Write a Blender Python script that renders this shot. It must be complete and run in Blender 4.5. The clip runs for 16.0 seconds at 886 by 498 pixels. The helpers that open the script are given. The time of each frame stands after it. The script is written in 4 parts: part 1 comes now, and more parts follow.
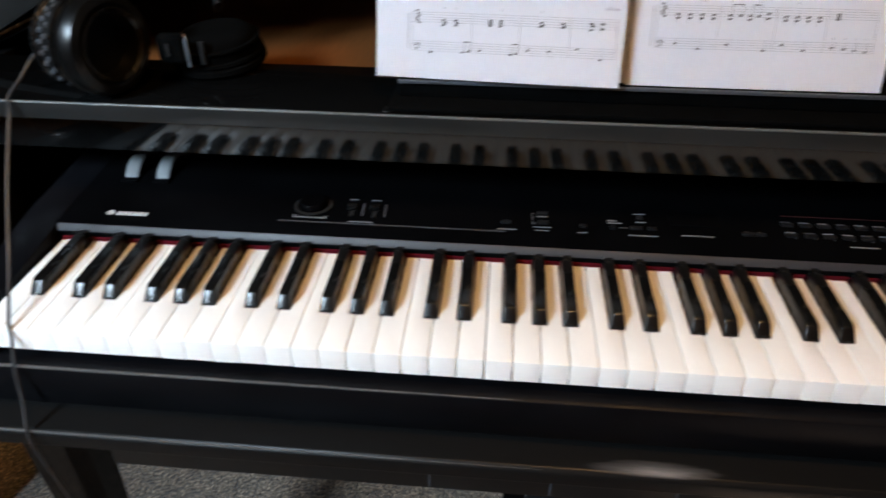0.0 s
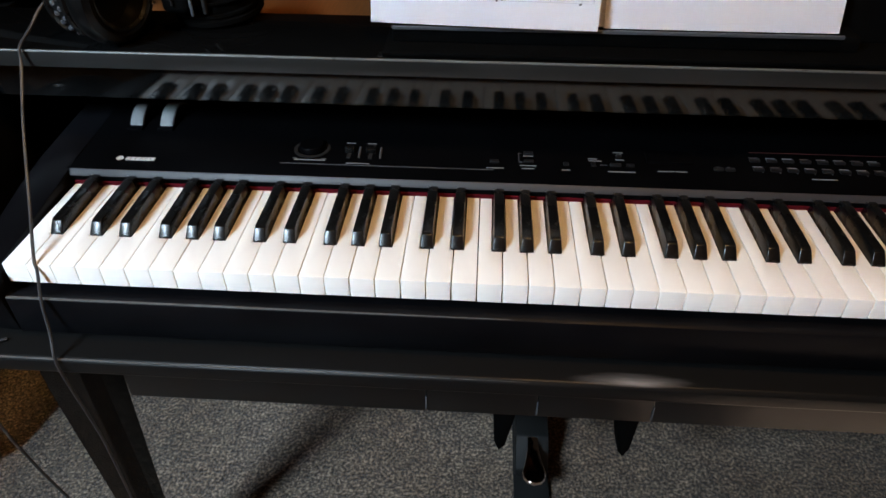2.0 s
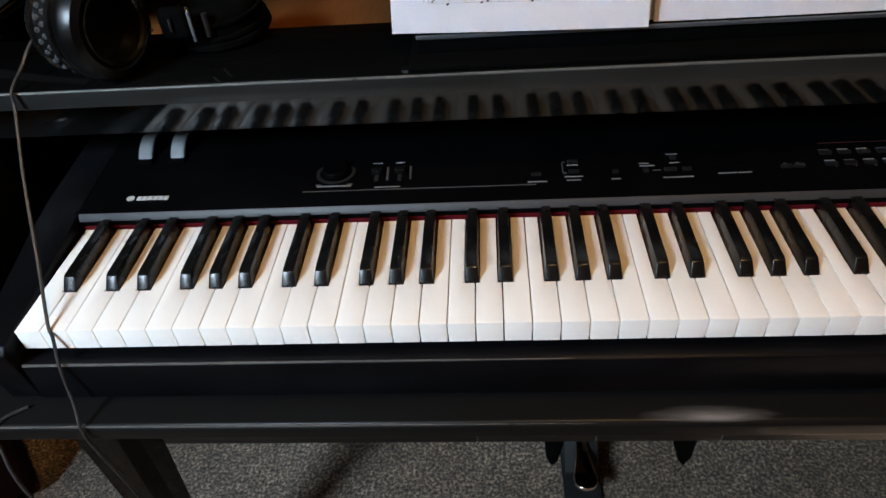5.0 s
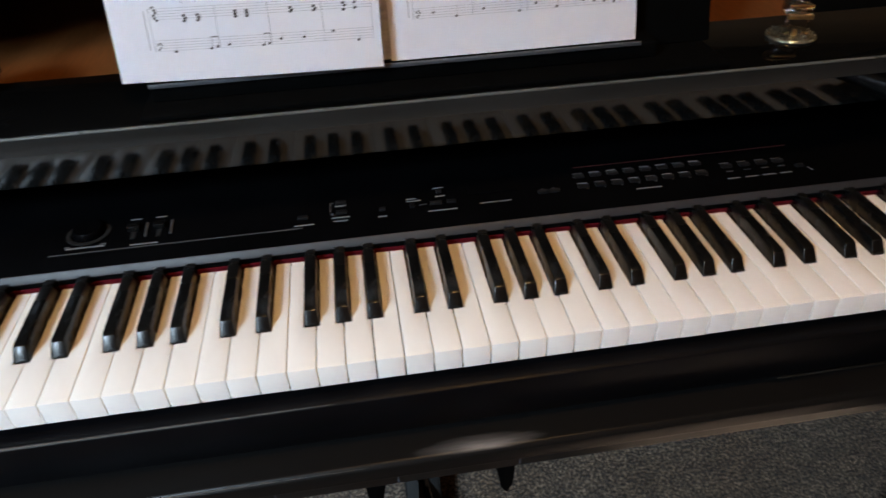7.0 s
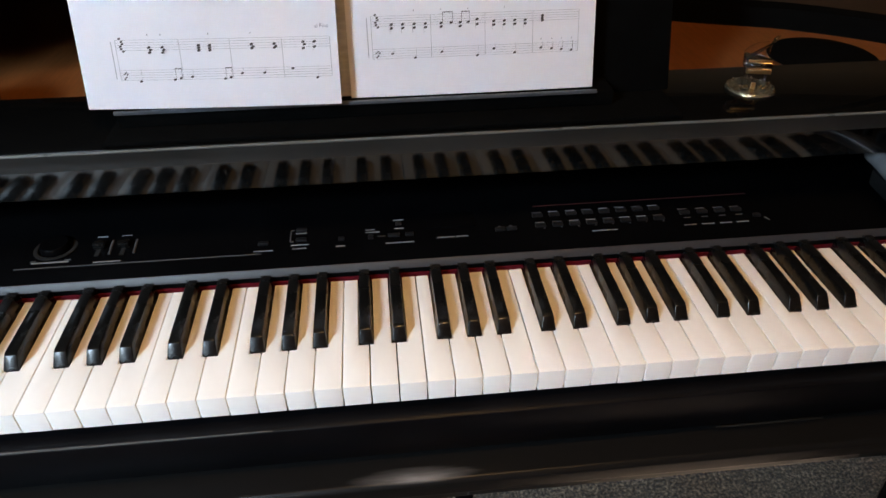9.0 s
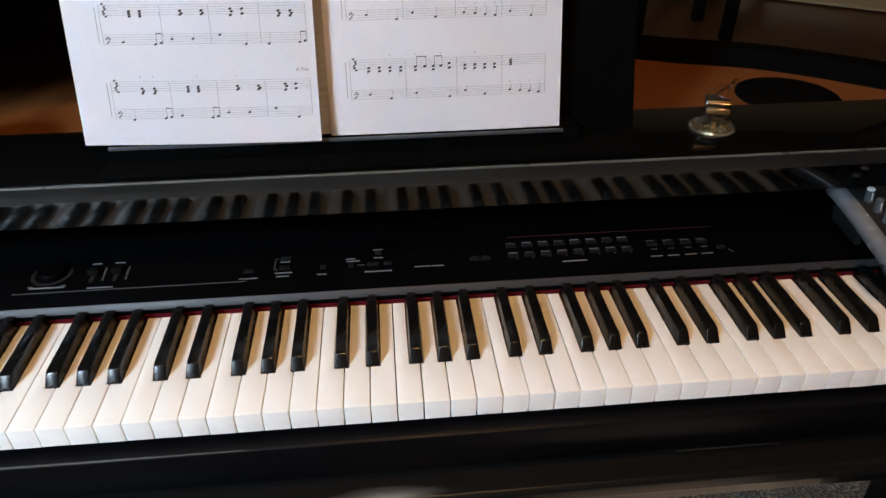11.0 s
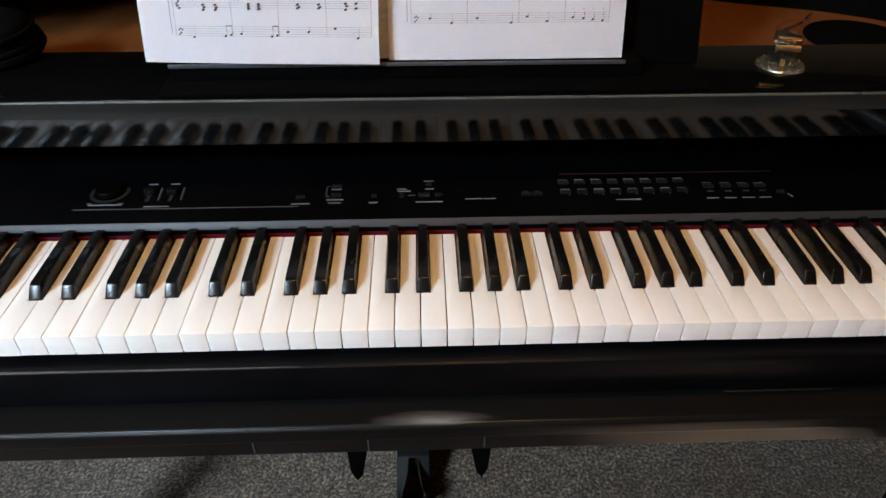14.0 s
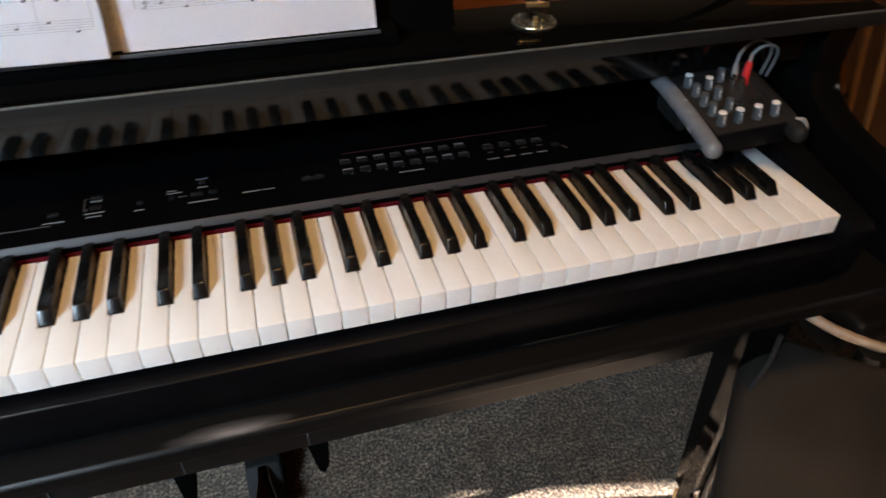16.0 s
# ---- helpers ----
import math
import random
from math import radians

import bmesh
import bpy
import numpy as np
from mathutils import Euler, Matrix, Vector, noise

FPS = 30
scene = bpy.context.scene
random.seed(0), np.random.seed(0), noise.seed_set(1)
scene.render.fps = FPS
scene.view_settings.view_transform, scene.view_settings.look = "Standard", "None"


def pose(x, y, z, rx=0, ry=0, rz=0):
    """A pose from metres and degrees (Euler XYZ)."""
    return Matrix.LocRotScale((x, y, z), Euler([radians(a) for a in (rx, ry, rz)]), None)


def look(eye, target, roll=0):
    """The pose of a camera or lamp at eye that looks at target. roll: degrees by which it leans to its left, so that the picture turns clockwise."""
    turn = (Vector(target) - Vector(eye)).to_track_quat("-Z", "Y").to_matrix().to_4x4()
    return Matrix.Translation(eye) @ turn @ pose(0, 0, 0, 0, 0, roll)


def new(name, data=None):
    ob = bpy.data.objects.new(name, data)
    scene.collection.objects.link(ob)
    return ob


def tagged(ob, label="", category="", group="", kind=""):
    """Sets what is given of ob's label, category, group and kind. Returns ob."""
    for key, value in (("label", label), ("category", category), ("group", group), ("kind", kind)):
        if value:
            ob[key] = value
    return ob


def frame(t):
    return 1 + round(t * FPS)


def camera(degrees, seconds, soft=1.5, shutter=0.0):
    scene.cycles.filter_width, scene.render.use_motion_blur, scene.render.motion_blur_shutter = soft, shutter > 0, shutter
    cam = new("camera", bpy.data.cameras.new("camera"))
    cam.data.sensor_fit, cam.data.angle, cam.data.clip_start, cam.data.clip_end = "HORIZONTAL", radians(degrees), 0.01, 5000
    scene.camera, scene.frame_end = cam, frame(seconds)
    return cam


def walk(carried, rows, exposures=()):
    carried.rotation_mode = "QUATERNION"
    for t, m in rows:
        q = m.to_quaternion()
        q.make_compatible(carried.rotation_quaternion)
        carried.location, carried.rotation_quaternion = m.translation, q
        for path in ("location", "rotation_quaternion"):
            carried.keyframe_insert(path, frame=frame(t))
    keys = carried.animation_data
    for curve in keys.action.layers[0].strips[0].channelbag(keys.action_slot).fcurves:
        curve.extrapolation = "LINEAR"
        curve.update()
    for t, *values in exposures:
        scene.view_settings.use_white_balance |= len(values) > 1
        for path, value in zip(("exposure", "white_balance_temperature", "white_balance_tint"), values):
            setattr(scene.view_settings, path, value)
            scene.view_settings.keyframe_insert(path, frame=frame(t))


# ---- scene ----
cam = camera(65.9, 16.0, soft=1.5, shutter=0.3)
PATH = [
    (0.0, 0.4483, -0.4183, 1.1350, 5.127, -34.324, -0.148),
    (0.5, 0.3797, -0.4416, 1.1373, 10.549, -36.506, 0.630),
    (0.7, 0.3810, -0.4520, 1.1395, 10.420, -37.450, 0.500),
    (1.0, 0.3859, -0.4656, 1.1430, 9.841, -36.975, 0.294),
    (1.5, 0.4380, -0.4732, 1.1382, 4.033, -37.321, -0.221),
    (2.0, 0.4448, -0.4756, 1.1420, 3.607, -37.464, -0.108),
    (2.5, 0.4375, -0.4584, 1.1484, 3.871, -37.177, -0.418),
    (3.0, 0.4312, -0.4020, 1.1359, 2.635, -37.833, 2.271),
    (3.2, 0.4147, -0.3827, 1.1251, 3.275, -37.850, 1.888),
    (5.3, 0.4167, -0.3990, 1.1499, 2.040, -40.033, 4.174),
    (5.5, 0.4232, -0.4020, 1.1470, 1.865, -39.320, 4.314),
    (6.0, 0.4478, -0.3982, 1.1487, -0.152, -38.752, 4.387),
    (6.5, 0.4939, -0.3984, 1.1414, -3.283, -37.913, 3.649),
    (7.0, 0.5255, -0.3883, 1.1375, -8.674, -37.109, 1.867),
    (7.5, 0.5446, -0.3848, 1.1254, -16.277, -37.391, 0.598),
    (7.7, 0.5460, -0.3820, 1.1290, -18.360, -37.410, -0.080),
    (8.0, 0.5668, -0.3946, 1.1411, -14.322, -37.418, 0.014),
    (8.5, 0.5722, -0.4124, 1.1695, -5.533, -38.184, 0.585),
    (9.0, 0.5838, -0.3943, 1.1634, -6.057, -36.160, 0.207),
    (9.5, 0.5851, -0.3994, 1.1699, -5.631, -35.539, -0.410),
    (11.8, 0.6225, -0.4296, 1.1882, -5.373, -33.427, 0.471),
    (12.0, 0.6098, -0.4273, 1.1797, -5.770, -33.984, -0.043),
    (12.5, 0.5882, -0.4342, 1.1756, -3.166, -34.277, -2.183),
    (13.0, 0.5817, -0.4422, 1.1692, -1.145, -35.945, -1.290),
    (13.5, 0.5783, -0.4414, 1.1660, -0.989, -36.867, -1.068),
    (14.0, 0.5908, -0.4369, 1.1619, -1.978, -37.435, -0.160),
    (14.5, 0.5990, -0.4296, 1.1613, -3.925, -37.238, -0.494),
    (15.0, 0.6114, -0.4261, 1.1589, -6.224, -38.491, -2.609),
    (15.5, 0.6254, -0.4261, 1.1598, -8.485, -39.029, -2.991),
    (16.0, 0.6663, -0.4314, 1.1479, -16.383, -38.673, -0.462),
]
walk(cam, [(t, pose(x, y, z, 90 + pitch, roll, yaw)) for t, x, y, z, yaw, pitch, roll in PATH],
     [(0.0, 0.10), (0.8, 0.0), (2.0, -0.02), (3.2, -0.04), (5.3, -0.20), (6.6, -0.18), (7.8, -0.12), (9.0, 0.03), (12.0, 0.0), (16.0, 0.0)])

# ---- light ----
world = bpy.data.worlds.new("world")
scene.world = world
world.use_nodes = True
wn = world.node_tree
sky = wn.nodes.new("ShaderNodeTexSky")
sky.sky_type, sky.sun_disc = "NISHITA", False
sky.sun_elevation, sky.sun_rotation = radians(26.5), radians(102.6)
wn.links.new(sky.outputs[0], wn.nodes["Background"].inputs[0])
wn.nodes["Background"].inputs[1].default_value = 0.12
scene.view_settings.exposure = 0.0


def area(name, m, w, h, power, colour):
    d = bpy.data.lights.new(name, "AREA")
    d.shape, d.size, d.size_y, d.energy, d.color = "RECTANGLE", w, h, power, colour
    o = new(name, d)
    o.matrix_world = m
    return o


sun_data = bpy.data.lights.new("sun", "SUN")
sun_data.energy, sun_data.angle, sun_data.color = 58.0, radians(0.5), (1.0, 0.97, 0.93)
sun = new("sun", sun_data)
SUN_TO = Vector((1.25, 0.0, 0.0))
SUN_FROM = Vector((4.60, -0.75, 1.70))
sun.matrix_world = look(SUN_FROM, SUN_TO)

# daylight set just outside the window behind the player, on the bass side
day = area("window_light", look((-1.17, -2.15, 2.72), (-0.95, 0.25, 0.75)), 1.30, 0.95, 490, (0.63, 0.82, 1.0))
# warm light inferred from the tan key shadows, given to an unseen ceiling lamp
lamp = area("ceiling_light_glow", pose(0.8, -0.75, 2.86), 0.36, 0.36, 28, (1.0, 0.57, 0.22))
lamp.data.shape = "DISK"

# ---- materials ----
def nodes_of(name):
    m = bpy.data.materials.new(name)
    m.use_nodes = True
    nt = m.node_tree
    return m, nt, nt.nodes["Principled BSDF"]


def setv(b, **kw):
    for k, v in kw.items():
        b.inputs[k.replace("_", " ")].default_value = v


def coords(nt, scale=(1, 1, 1)):
    tc, mp = nt.nodes.new("ShaderNodeTexCoord"), nt.nodes.new("ShaderNodeMapping")
    mp.inputs["Scale"].default_value = scale
    nt.links.new(tc.outputs["Object"], mp.inputs["Vector"])
    return mp.outputs["Vector"]


def noise_tex(nt, vec, scale, detail=4, rough=0.55):
    n = nt.nodes.new("ShaderNodeTexNoise")
    n.inputs["Scale"].default_value, n.inputs["Detail"].default_value, n.inputs["Roughness"].default_value = scale, detail, rough
    nt.links.new(vec, n.inputs["Vector"])
    return n.outputs["Fac"]


def ramp(nt, fac, stops):
    r = nt.nodes.new("ShaderNodeValToRGB")
    while len(r.color_ramp.elements) < len(stops):
        r.color_ramp.elements.new(0.5)
    for e, (p, c) in zip(r.color_ramp.elements, stops):
        e.position, e.color = p, (*c, 1) if len(c) == 3 else c
    nt.links.new(fac, r.inputs[0])
    return r.outputs[0]


def bump(nt, b, fac, strength, distance):
    n = nt.nodes.new("ShaderNodeBump")
    n.inputs["Strength"].default_value, n.inputs["Distance"].default_value = strength, distance
    nt.links.new(fac, n.inputs["Height"])
    nt.links.new(n.outputs[0], b.inputs["Normal"])


def mixc(nt, fac, a, b2, mode="MIX"):
    n = nt.nodes.new("ShaderNodeMix")
    n.data_type, n.blend_type = "RGBA", mode
    for s, v in ((n.inputs["Factor"], fac), (n.inputs["A"], a), (n.inputs["B"], b2)):
        if isinstance(v, (int, float)):
            s.default_value = v
        elif isinstance(v, tuple):
            s.default_value = (*v, 1)
        else:
            nt.links.new(v, s)
    return n.outputs["Result"]


def surface(name, c1, c2, rough=(0.3, 0.5), scale=20, metal=0.0, bump_s=0.0, bump_d=0.001, grain=400, coat=0.0, spec=0.5, stretch=(1, 1, 1)):
    """A two-scale mottled surface: broad wear in colour and gloss, fine grain in relief."""
    m, nt, b = nodes_of(name)
    v = coords(nt, stretch)
    broad, fine = noise_tex(nt, v, scale), noise_tex(nt, v, grain, 3)
    nt.links.new(ramp(nt, broad, ((0.3, c1), (0.7, c2))), b.inputs["Base Color"])
    mm = nt.nodes.new("ShaderNodeMapRange")
    mm.inputs["From Min"].default_value, mm.inputs["From Max"].default_value = 0.3, 0.7
    mm.inputs["To Min"].default_value, mm.inputs["To Max"].default_value = rough
    nt.links.new(broad, mm.inputs["Value"])
    nt.links.new(mm.outputs[0], b.inputs["Roughness"])
    setv(b, Metallic=metal, Coat_Weight=coat, Specular_IOR_Level=spec)
    if bump_s:
        bump(nt, b, fine, bump_s, bump_d)
    return m


LACQUER = surface("black_lacquer", (0.0015, 0.0015, 0.0015), (0.003, 0.003, 0.003), (0.03, 0.06), 9, spec=0.26)
# edge colour greyer than the lacquer, standing in for the window's reflection
EDGE = surface("lacquer_edge_sheen", (0.011, 0.011, 0.0106), (0.016, 0.0158, 0.0154), (0.30, 0.36), 10, spec=0.27)
LEGMAT = surface("leg_lacquer", (0.0015, 0.0015, 0.0015), (0.003, 0.003, 0.003), (0.05, 0.09), 12, spec=0.2)
FALL = surface("fallboard_lacquer", (0.003, 0.003, 0.003), (0.005, 0.005, 0.005), (0.065, 0.09), 7, spec=0.36)
SATIN = surface("satin_black_lacquer", (0.003, 0.003, 0.003), (0.006, 0.006, 0.006), (0.26, 0.40), 12, bump_s=0.04, bump_d=0.0004, grain=700, spec=0.22)
PLASTIC = surface("black_case_plastic", (0.002, 0.002, 0.0025), (0.004, 0.004, 0.005), (0.36, 0.46), 14, bump_s=0.10, bump_d=0.0003, grain=1500, spec=0.09)
PANEL = surface("black_panel", (0.0010, 0.0010, 0.0012), (0.0018, 0.0018, 0.0021), (0.42, 0.52), 14, bump_s=0.08, bump_d=0.0002, grain=1600, spec=0.02)
IVORY = surface("white_key_plastic", (0.83, 0.81, 0.775), (0.85, 0.83, 0.795), (0.33, 0.36), 40)
EBONY = surface("black_key_plastic", (0.003, 0.003, 0.003), (0.005, 0.005, 0.005), (0.22, 0.32), 40, bump_s=0.06, bump_d=0.0003, grain=900, spec=0.42)
FELT = surface("red_felt", (0.045, 0.002, 0.005), (0.070, 0.003, 0.007), (0.9, 1.0), 200, bump_s=0.5, bump_d=0.001, grain=1500, spec=0.1)
SILVER = surface("silver_grey_strip", (0.020, 0.0205, 0.0235), (0.028, 0.0285, 0.032), (0.46, 0.52), 15, spec=0.4, bump_s=0.03, bump_d=0.0002, grain=900)
PRINT = surface("panel_print", (0.12, 0.125, 0.13), (0.18, 0.185, 0.19), (0.5, 0.6), 300)
PRINT_DIM = surface("dim_panel_print", (0.035, 0.035, 0.038), (0.06, 0.06, 0.063), (0.5, 0.6), 300)
LOGO = surface("logo_silver", (0.60, 0.60, 0.60), (0.70, 0.70, 0.70), (0.3, 0.4), 100, metal=0.3)
WHEEL = surface("grey_wheel_rubber", (0.12, 0.13, 0.135), (0.17, 0.18, 0.185), (0.5, 0.65), 60, bump_s=0.2, bump_d=0.0004, grain=800)
CHROME = surface("chrome", (0.75, 0.74, 0.72), (0.85, 0.84, 0.82), (0.06, 0.14), 30, metal=1.0)
BRASS = surface("worn_brass", (0.70, 0.46, 0.20), (0.85, 0.60, 0.30), (0.3, 0.5), 60, metal=1.0)
PAPER = surface("white_paper", (0.84, 0.84, 0.88), (0.90, 0.90, 0.93), (0.75, 0.9), 6, bump_s=0.15, bump_d=0.0004, grain=120, spec=0.2)
PAPER_EDGE = surface("page_edges", (0.50, 0.50, 0.52), (0.64, 0.64, 0.66), (0.7, 0.9), 30, bump_s=0.6, bump_d=0.001, grain=500, stretch=(1, 8, 8))
INK = surface("printing_ink", (0.05, 0.03, 0.03), (0.06, 0.06, 0.06), (0.6, 0.8), 200)
INK_GREY = surface("thin_printing_ink", (0.36, 0.36, 0.38), (0.46, 0.46, 0.48), (0.6, 0.8), 200)
INK_RED = surface("violet_grey_ink", (0.30, 0.27, 0.33), (0.36, 0.33, 0.40), (0.6, 0.8), 200)
RUBBER = surface("black_rubber", (0.006, 0.006, 0.006), (0.011, 0.011, 0.011), (0.55, 0.7), 40, bump_s=0.2, bump_d=0.0006, grain=500, spec=0.25)
CABLE = surface("black_cable", (0.020, 0.020, 0.022), (0.035, 0.035, 0.037), (0.38, 0.5), 60)
MIX_GREY = surface("grey_moulded_plastic", (0.045, 0.048, 0.054), (0.065, 0.068, 0.075), (0.3, 0.42), 30, bump_s=0.05, bump_d=0.0003, grain=900)
RAIL_GREY = surface("silver_grey_rail", (0.13, 0.134, 0.142), (0.17, 0.175, 0.185), (0.22, 0.28), 40, spec=0.7, bump_s=0.05, bump_d=0.0003, grain=900)
MIX_FACE = surface("mixer_face", (0.012, 0.011, 0.011), (0.022, 0.019, 0.018), (0.45, 0.6), 40, spec=0.18)
KNOB_GREY = surface("grey_knob", (0.055, 0.065, 0.075), (0.085, 0.095, 0.105), (0.4, 0.5), 60)
KNOB_TIP = surface("white_knob_tip", (0.72, 0.72, 0.72), (0.80, 0.80, 0.80), (0.35, 0.5), 60)
RED_PLUG = surface("red_plug", (0.45, 0.010, 0.012), (0.55, 0.016, 0.02), (0.3, 0.4), 80)
GREY_CABLE = surface("grey_cable", (0.25, 0.25, 0.25), (0.33, 0.33, 0.33), (0.4, 0.5), 80)
LEATHER = surface("black_leather", (0.004, 0.0035, 0.0035), (0.008, 0.007, 0.0065), (0.40, 0.58), 14, bump_s=0.35, bump_d=0.002, grain=260, spec=0.14)
BENCH = surface("worn_brown_black_leather", (0.022, 0.019, 0.016), (0.040, 0.034, 0.029), (0.5, 0.7), 9, bump_s=0.3, bump_d=0.002, grain=240, spec=0.3)
VINYL = surface("glossy_black_vinyl", (0.0015, 0.0015, 0.0015), (0.003, 0.003, 0.003), (0.26, 0.36), 30, bump_s=0.15, bump_d=0.0008, grain=300, spec=0.28)
MAROON = surface("dark_maroon_cloth", (0.008, 0.002, 0.002), (0.013, 0.0035, 0.003), (0.8, 0.95), 30, bump_s=0.4, bump_d=0.002, grain=500, spec=0.08)
WALL = surface("tan_wall_paint", (0.13, 0.070, 0.028), (0.16, 0.088, 0.036), (0.7, 0.85), 3, bump_s=0.1, bump_d=0.001, grain=250)
CEIL = surface("warm_ceiling_paint", (0.30, 0.25, 0.19), (0.34, 0.29, 0.22), (0.8, 0.9), 3, bump_s=0.2, bump_d=0.002, grain=120)
TRIM = surface("cream_gloss_trim", (0.50, 0.36, 0.19), (0.56, 0.41, 0.22), (0.3, 0.45), 12)
TAN_WOOD = surface("pale_wood", (0.36, 0.24, 0.15), (0.50, 0.35, 0.23), (0.3, 0.45), 20, bump_s=0.1, bump_d=0.0005, grain=300, stretch=(6, 1, 6))


def wood(name, dark, light, rough, rings=18, stretch=(14, 1.2, 14)):
    m, nt, b = nodes_of(name)
    v = coords(nt, stretch)
    grain, broad = noise_tex(nt, v, rings, 6, 0.65), noise_tex(nt, coords(nt), 2.5)
    info = nt.nodes.new("ShaderNodeObjectInfo")
    c = ramp(nt, grain, ((0.32, dark), (0.68, light)))
    c = mixc(nt, 0.35, c, ramp(nt, broad, ((0.3, dark), (0.7, light))), "MULTIPLY")
    c = mixc(nt, 0.3, c, ramp(nt, info.outputs["Random"], ((0.0, dark), (1.0, light))))
    nt.links.new(c, b.inputs["Base Color"])
    setv(b, Roughness=rough)
    bump(nt, b, grain, 0.08, 0.0006)
    return m


SOUNDBOARD = wood("varnished_spruce", (0.11, 0.036, 0.010), (0.25, 0.092, 0.026), 0.34)
FLOORWOOD = wood("dark_oak_floor", (0.10, 0.040, 0.014), (0.22, 0.095, 0.035), 0.32, stretch=(1.2, 14, 14))
CHAIRWOOD = wood("varnished_brown_wood", (0.10, 0.036, 0.009), (0.23, 0.092, 0.025), 0.22)


def carpet_material():
    m, nt, b = nodes_of("grey_brown_carpet")
    v = coords(nt)
    speck, mid, broad = noise_tex(nt, v, 170, 6, 0.72), noise_tex(nt, v, 30, 5, 0.75), noise_tex(nt, v, 4, 3)
    c = ramp(nt, speck, ((0.39, (0.040, 0.031, 0.025)), (0.50, (0.19, 0.150, 0.117)), (0.61, (0.74, 0.60, 0.49))))
    c = mixc(nt, 0.75, c, ramp(nt, mid, ((0.38, (0.26, 0.22, 0.19)), (0.62, (1.0, 0.94, 0.86)))), "MULTIPLY")
    c = mixc(nt, 0.6, c, ramp(nt, broad, ((0.3, (0.74, 0.52, 0.33)), (0.7, (1, 0.93, 0.84)))), "MULTIPLY")
    nt.links.new(c, b.inputs["Base Color"])
    setv(b, Roughness=1.0, Specular_IOR_Level=0.1, Sheen_Weight=0.3)
    bump(nt, b, mixc(nt, 0.5, speck, mid), 1.0, 0.012)
    return m


CARPET = carpet_material()


def worn_material():
    """Satin black lacquer with one hazy, rubbed place on the ledge in front of the keys."""
    m, nt, b = nodes_of("rubbed_black_lacquer")
    tc = nt.nodes.new("ShaderNodeTexCoord")
    mp = nt.nodes.new("ShaderNodeMapping")
    mp.inputs["Location"].default_value = (-0.596 * 13, 0.0315 * 62, -0.652 * 330)
    mp.inputs["Scale"].default_value = (13, 62, 330)
    nt.links.new(tc.outputs["Object"], mp.inputs["Vector"])
    d = nt.nodes.new("ShaderNodeVectorMath")
    d.operation = "LENGTH"
    nt.links.new(mp.outputs[0], d.inputs[0])
    fine = noise_tex(nt, coords(nt, (9, 60, 60)), 3, 3)
    add = nt.nodes.new("ShaderNodeMath")
    add.operation = "MULTIPLY_ADD"
    nt.links.new(fine, add.inputs[0])
    add.inputs[1].default_value = 0.5
    nt.links.new(d.outputs["Value"], add.inputs[2])
    spot = ramp(nt, add.outputs[0], ((0.25, (1, 1, 1)), (0.62, (0.30, 0.30, 0.30)), (1.0, (0, 0, 0))))
    nt.links.new(mixc(nt, spot, (0.006, 0.0058, 0.0057), (0.20, 0.187, 0.182)), b.inputs["Base Color"])
    setv(b, Roughness=0.36, Specular_IOR_Level=0.17)
    bump(nt, b, fine, 0.05, 0.0006)
    return m


WORN = worn_material()


def glass_material():
    m, nt, b = nodes_of("clear_glass")
    setv(b, Base_Color=(0.97, 0.98, 0.97, 1), Roughness=0.02, IOR=1.5, Transmission_Weight=1.0)
    return m


GLASS = glass_material()



# ---- mesh helpers ----
def finish(bm, name, smooth=True):
    bmesh.ops.recalc_face_normals(bm, faces=bm.faces)
    me = bpy.data.meshes.new(name)
    bm.to_mesh(me)
    bm.free()
    if smooth:
        me.set_sharp_from_angle(angle=radians(40))
    return me


def part(name, bm, material, parent, label=""):
    me = finish(bm, name) if isinstance(bm, bmesh.types.BMesh) else bm
    if not me.materials:
        me.materials.append(material)
    o = new(name, me)
    o.parent = parent
    if label:
        tagged(o, label)
    return o


def thing(name, label, category, group="", kind="", at=(0, 0, 0)):
    o = new(name)
    o.empty_display_size = 0.05
    o.location = at
    return tagged(o, label, category, group, kind)


def solid(name, bm, material, label, category, group="", kind=""):
    o = part(name, bm, material, None)
    return tagged(o, label, category, group, kind)


def bevel(bm, w, seg=2, edges=None):
    """Rounds edges; only the new, narrow faces are shaded smooth, so that flats stay flat."""
    if w > 0:
        made = bmesh.ops.bevel(bm, geom=edges or list(bm.edges), offset=w, segments=seg, profile=0.5, affect="EDGES", clamp_overlap=True)
        for f in made["faces"]:
            f.smooth = True
    return bm


def box(x0, x1, y0, y1, z0, z1, r=0.0, seg=2, bm=None):
    own = bmesh.new()
    g = bmesh.ops.create_cube(own, size=1)
    for v in g["verts"]:
        v.co = Vector(((x0 + x1) / 2 + v.co.x * (x1 - x0), (y0 + y1) / 2 + v.co.y * (y1 - y0), (z0 + z1) / 2 + v.co.z * (z1 - z0)))
    bevel(own, r, seg)
    return own if bm is None else join(bm, own)


def join(bm, other, m=None):
    tmp = bpy.data.meshes.new("tmp")
    if m is not None:
        bmesh.ops.transform(other, matrix=m, verts=other.verts)
    other.to_mesh(tmp)
    other.free()
    bm.from_mesh(tmp)
    bpy.data.meshes.remove(tmp)
    return bm


